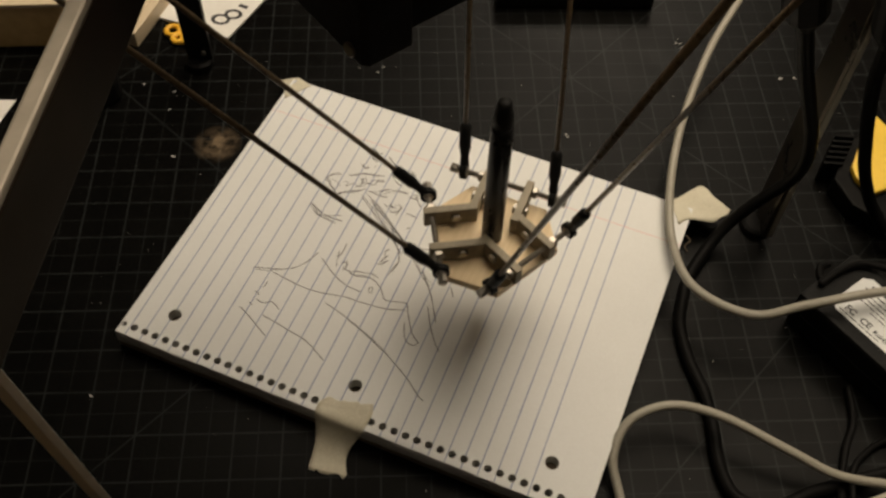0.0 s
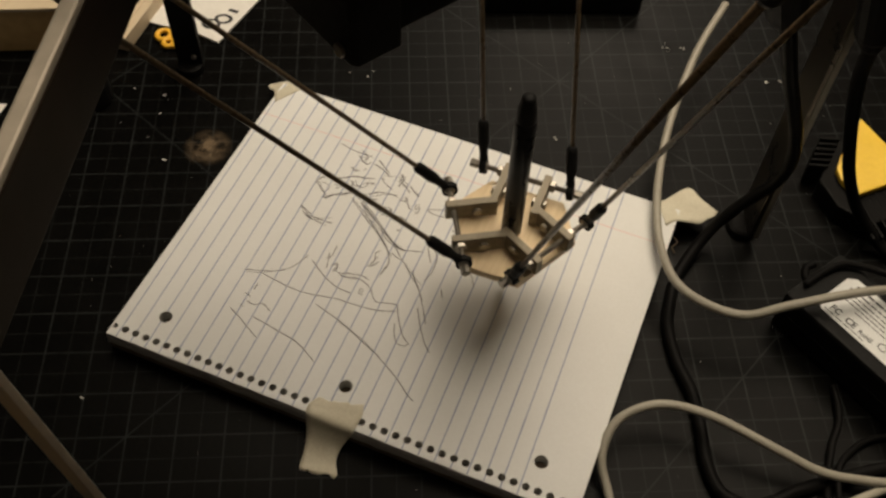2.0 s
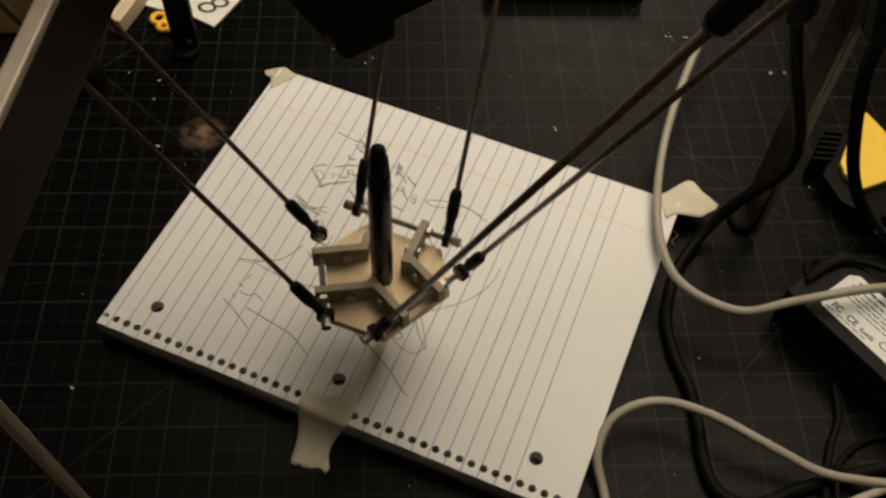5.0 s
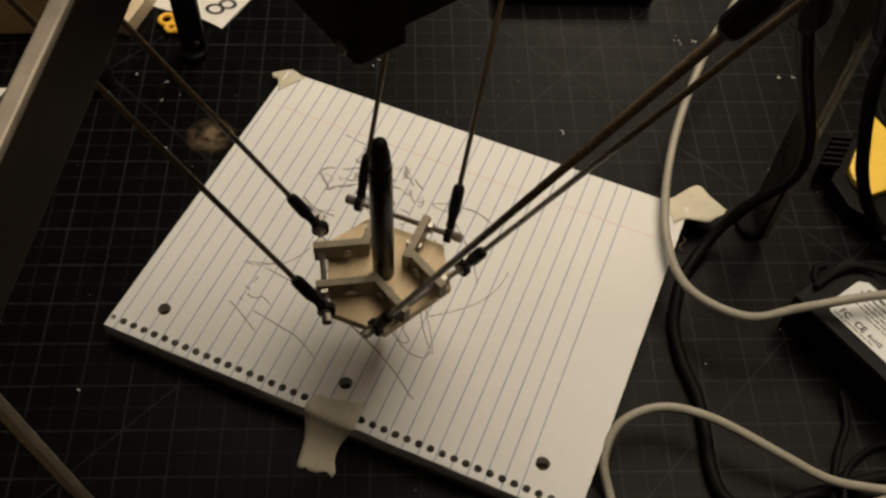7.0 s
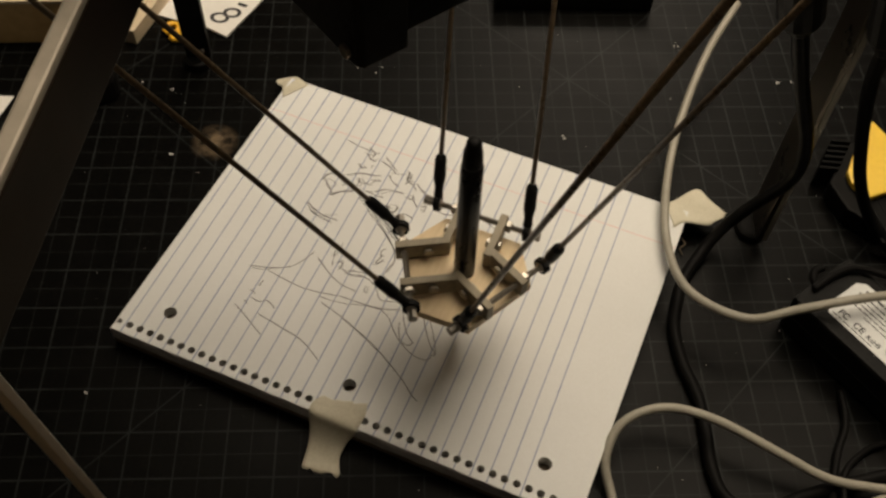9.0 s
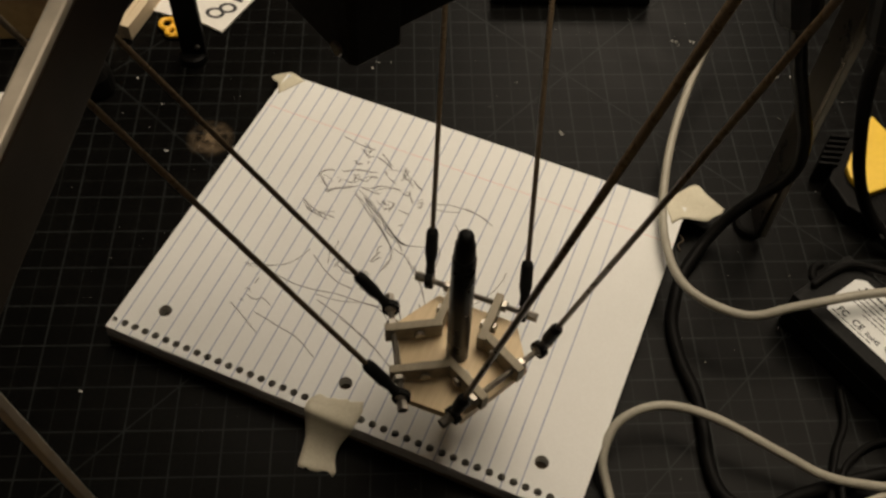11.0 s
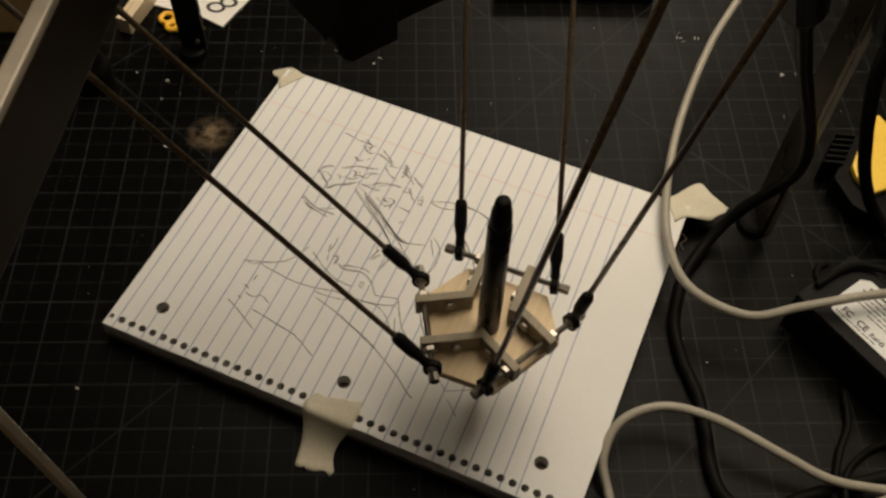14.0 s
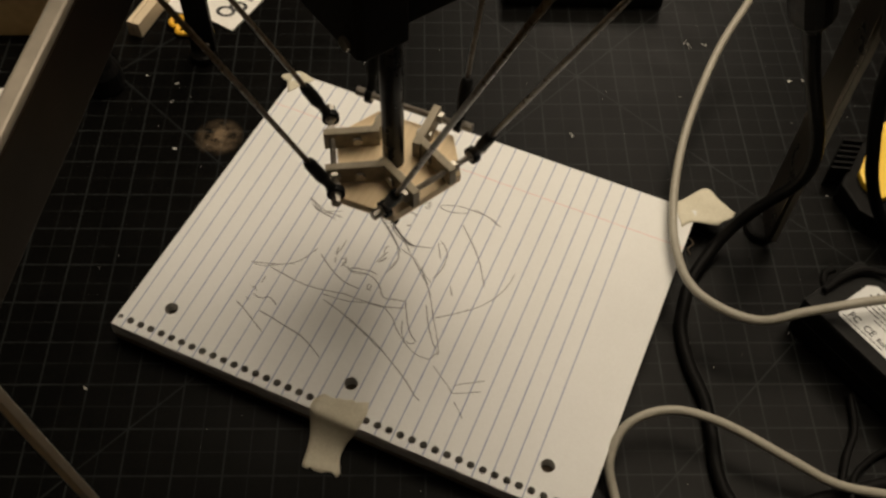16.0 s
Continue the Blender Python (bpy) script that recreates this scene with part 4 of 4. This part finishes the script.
stroke((119.2, 108.2), (124.3, 106.3), (126.3, 106.4))
sketchy((55.6, 139.6), (58.5, 137.6), (61.4, 134.2), (65.0, 132.2), (65.4, 129.2), (67.4, 129.6))
sketchy((55.6, 139.6), (57.7, 142.9), (60.3, 145.0), (62.9, 145.7))
sketchy((66.5, 129.2), (69.9, 133.5), (74.6, 135.2), (78.5, 138.4), (81.6, 141.1))
sketchy((67.0, 146.6), (71.7, 148.3), (75.7, 151.6), (82.5, 152.8), (87.3, 154.5))
sketchy((74.6, 140.3), (77.2, 142.4), (76.6, 145.9), (74.8, 147.4))
sketchy((77.0, 145.1), (84.2, 145.6), (85.7, 150.0), (89.1, 150.7))
sketchy((84.0, 139.9), (88.8, 139.8), (92.7, 139.3), (95.9, 140.3))
sketchy((89.4, 142.4), (93.4, 145.6), (99.9, 147.2), (105.5, 147.0))
sketchy((83.4, 165.1), (87.7, 163.8), (92.7, 161.2), (94.8, 159.8))
sketchy((84.0, 169.3), (88.7, 165.7), (92.7, 162.7))
sketchy((72.0, 166.8), (76.4, 163.9), (79.4, 163.3))
sketchy((71.2, 172.3), (76.7, 168.9), (76.7, 165.0))
sketchy((57.3, 171.9), (66.6, 170.1), (74.4, 169.8), (79.3, 169.6))
sketchy((71.8, 157.9), (74.0, 155.1), (76.9, 156.9))
sketchy((91.5, 157.4), (95.2, 153.4), (99.7, 151.7))
sketchy((100.7, 163.0), (103.4, 161.9), (103.0, 157.9), (107.8, 155.5), (111.4, 152.4))
sketchy((103.3, 154.3), (103.9, 159.3), (104.3, 163.2))
sketchy((109.9, 157.3), (114.4, 153.8), (117.7, 152.1))
sketchy((108.1, 145.4), (111.6, 145.6), (111.9, 149.0))
sketchy((112.2, 145.9), (116.5, 141.1))
sketchy((119.5, 142.5), (120.8, 145.3), (121.5, 141.1), (119.1, 140.9))
sketchy((99.0, 135.4), (102.2, 134.6), (99.3, 136.9))
sketchy((102.4, 131.1), (106.1, 134.1), (106.4, 137.4), (105.8, 130.8))
sketchy((82.2, 134.5), (88.0, 130.3), (96.0, 125.0), (103.9, 119.8), (112.5, 112.9), (120.1, 105.7))
sketchy((87.6, 134.7), (93.7, 129.8), (101.3, 125.2), (111.4, 118.9), (119.1, 113.7), (125.1, 112.2))
sketchy((90.0, 133.5), (98.1, 128.2), (107.7, 121.5), (116.8, 114.8))
sketchy((110.5, 133.9), (115.2, 133.8), (118.1, 132.9))
sketchy((56.0, 118.9), (62.6, 115.6), (68.9, 114.0), (78.3, 113.4))
sketchy((59.2, 115.0), (65.9, 112.7), (75.7, 111.4))
sketchy((115.2, 123.6), (117.4, 125.1))
fine((87.6, 89.2), (86.9, 94.6), (88.8, 88.1))
fine((92.1, 87.1), (93.6, 89.5), (95.2, 87.7), (94.0, 84.7), (99.8, 84.1), (102.8, 86.3))
fine((98.1, 83.4), (103.3, 82.5), (109.2, 84.4))
fine((110.9, 94.8), (112.4, 100.4), (113.4, 102.5), (111.7, 96.0), (115.6, 99.4))
fine((118.9, 89.5), (119.7, 96.4), (121.2, 101.9))
fine((134.9, 101.6), (139.6, 95.7), (144.3, 89.9), (148.2, 85.4))
fine((129.1, 105.5), (135.0, 100.0), (143.6, 94.3))
fine((111.2, 54.7), (119.8, 52.1), (130.0, 47.8), (136.6, 44.8))
fine((113.2, 79.0), (114.8, 79.0), (115.1, 76.4))
fine((49.4, 64.5), (56.6, 66.5), (62.9, 70.3), (69.3, 73.9))
fine((56.5, 136.9), (57.5, 142.0), (60.3, 145.2), (63.1, 145.5))
fine((56.7, 137.9), (60.6, 136.1), (65.6, 132.0), (67.1, 129.0))
fine((58.7, 139.8), (61.8, 139.4), (65.7, 137.5), (65.1, 134.4))
fine((67.1, 129.0), (70.7, 133.4), (76.2, 136.8), (81.4, 141.0))
fine((66.4, 130.5), (72.5, 135.5), (79.4, 139.2))
fine((67.0, 140.8), (69.7, 141.1), (69.6, 138.4), (72.5, 141.5), (77.1, 140.9), (79.9, 144.0))
fine((68.6, 146.2), (72.7, 149.9), (79.0, 151.9), (82.2, 154.3))
fine((76.8, 144.4), (77.7, 148.5), (80.8, 145.3), (84.4, 149.7), (89.6, 151.1))
fine((70.3, 166.8), (75.9, 167.4), (78.8, 170.7))
fine((73.6, 164.5), (78.1, 162.7), (80.4, 165.7))
fine((70.5, 157.3), (74.4, 155.3), (74.8, 157.4))
fine((79.2, 157.5), (79.3, 160.4))
fine((81.4, 165.2), (86.5, 163.7), (93.5, 161.3))
fine((84.3, 168.4), (89.5, 165.1), (94.7, 161.8))
fine((91.3, 156.6), (95.9, 153.1), (101.2, 150.9))
fine((91.8, 158.6), (98.2, 160.6), (103.3, 162.0))
fine((100.1, 164.3), (102.6, 163.6), (102.3, 157.9), (106.6, 158.0))
fine((104.0, 160.5), (108.5, 157.0), (104.6, 156.1))
fine((110.3, 157.8), (112.8, 155.3), (117.2, 153.7))
fine((82.1, 139.5), (89.6, 142.0), (94.8, 146.2), (101.4, 147.4), (106.2, 147.8))
fine((90.7, 139.8), (96.7, 145.2), (104.1, 147.7))
fine((107.9, 145.8), (111.1, 148.2), (115.3, 142.1))
fine((118.9, 141.9), (118.7, 145.4), (120.7, 147.2))
fine((95.8, 135.0), (99.6, 133.1), (103.3, 131.3), (106.1, 134.3), (105.3, 137.5), (102.0, 136.9))
fine((100.0, 135.1), (104.6, 134.5))
fine((80.9, 136.2), (93.3, 128.5), (103.2, 122.5), (114.1, 117.2), (123.0, 112.8), (128.2, 113.5), (135.4, 115.9))
fine((82.9, 138.0), (94.2, 132.4), (107.3, 122.7), (115.9, 116.3), (125.9, 112.5))
fine((91.1, 132.8), (95.8, 126.1), (106.4, 118.8), (116.2, 109.7))
fine((55.9, 118.6), (59.9, 115.1), (65.6, 112.4), (72.2, 113.6), (79.0, 114.1))
fine((58.4, 117.9), (63.4, 114.0), (69.1, 114.0), (77.2, 117.7))
drawn_stroke(2.0, 3.5, (183.9, 118.7), (183.4, 110.7), (180.5, 101.3), (174.5, 91.4), (167.4, 84.6), (161.4, 79.4), (155.2, 74.6))
drawn_stroke(3.5, 4.0, (155.6, 72.1), (159.6, 66.3), (164.8, 57.4), (165.4, 53.9))
drawn_stroke(4.0, 5.3, (164.6, 55.8), (163.1, 51.0), (159.8, 49.9), (154.8, 50.2), (147.7, 53.3), (142.8, 56.7), (138.1, 61.0), (133.5, 65.8), (127.6, 69.0))
drawn_stroke(5.3, 6.2, (127.6, 69.0), (118.0, 67.7), (109.1, 64.9), (102.9, 63.6), (92.9, 63.0))
drawn_stroke(10.9, 11.5, (184.2, 33.1), (188.5, 29.6), (191.8, 26.3))
drawn_stroke(12.0, 12.8, (194.3, 44.0), (187.9, 40.4), (181.5, 37.1))
drawn_stroke(13.0, 13.5, (166.3, 47.7), (172.3, 43.6), (177.6, 40.3), (181.5, 37.1))
drawn_stroke(14.0, 14.6, (194.0, 50.7), (184.6, 44.6), (180.5, 41.6))

# ---- motion ----
def motions():
    times = [k / 10 for k in range(161)]
    tool_rows, rod_rows, arm_rows = [], {k: [] for k in rods}, {k: [] for k in arms}
    for t in times:
        p = tool_at(t)
        base = Vector((p.x, p.y, PLATE_Z + p.z))
        tool_rows.append((t, Matrix.Translation(base * 0.001)))
        for arm in arms:
            v, way, wider = elbow_vector(arm, p), bar_way(arm), LINKS[arm][4]
            for side in (-1, 1):
                zaxis = (v + way * side * wider).normalized()
                xaxis = way.cross(zaxis).normalized()
                turn = Matrix((xaxis, zaxis.cross(xaxis), zaxis)).transposed().to_4x4()
                rod_rows[arm, side].append((t, Matrix.Translation((base + joint_offset(arm, side)) * 0.001) @ turn))
            middle = bar_middle(arm)
            hip = Vector(LINKS[arm][2]) + Vector((middle.x, middle.y, 0))
            along = base + middle + v - hip
            along = (along - way * along.dot(way)).normalized()
            up = along.cross(way).normalized()
            arm_turn = Matrix((along, way, up)).transposed().to_4x4()
            elbow = base + middle + v + v.normalized() * REACH[arm]
            arm_rows[arm].append((t, Matrix.Translation((elbow - along * LINKS[arm][0]) * 0.001) @ arm_turn))
    walk(platform, tool_rows)
    walk(pen, tool_rows)
    for key, rows in rod_rows.items():
        walk(rods[key], rows)
    for key, rows in arm_rows.items():
        walk(arms[key], rows)
    low, level = Matrix.Translation((0, 0, -0.0012)), Matrix()
    for t, piece in DRAWN:
        walk(piece, [(0.0, low), (t - 0.07, low), (t + 0.07, level), (16.0, level)])


motions()
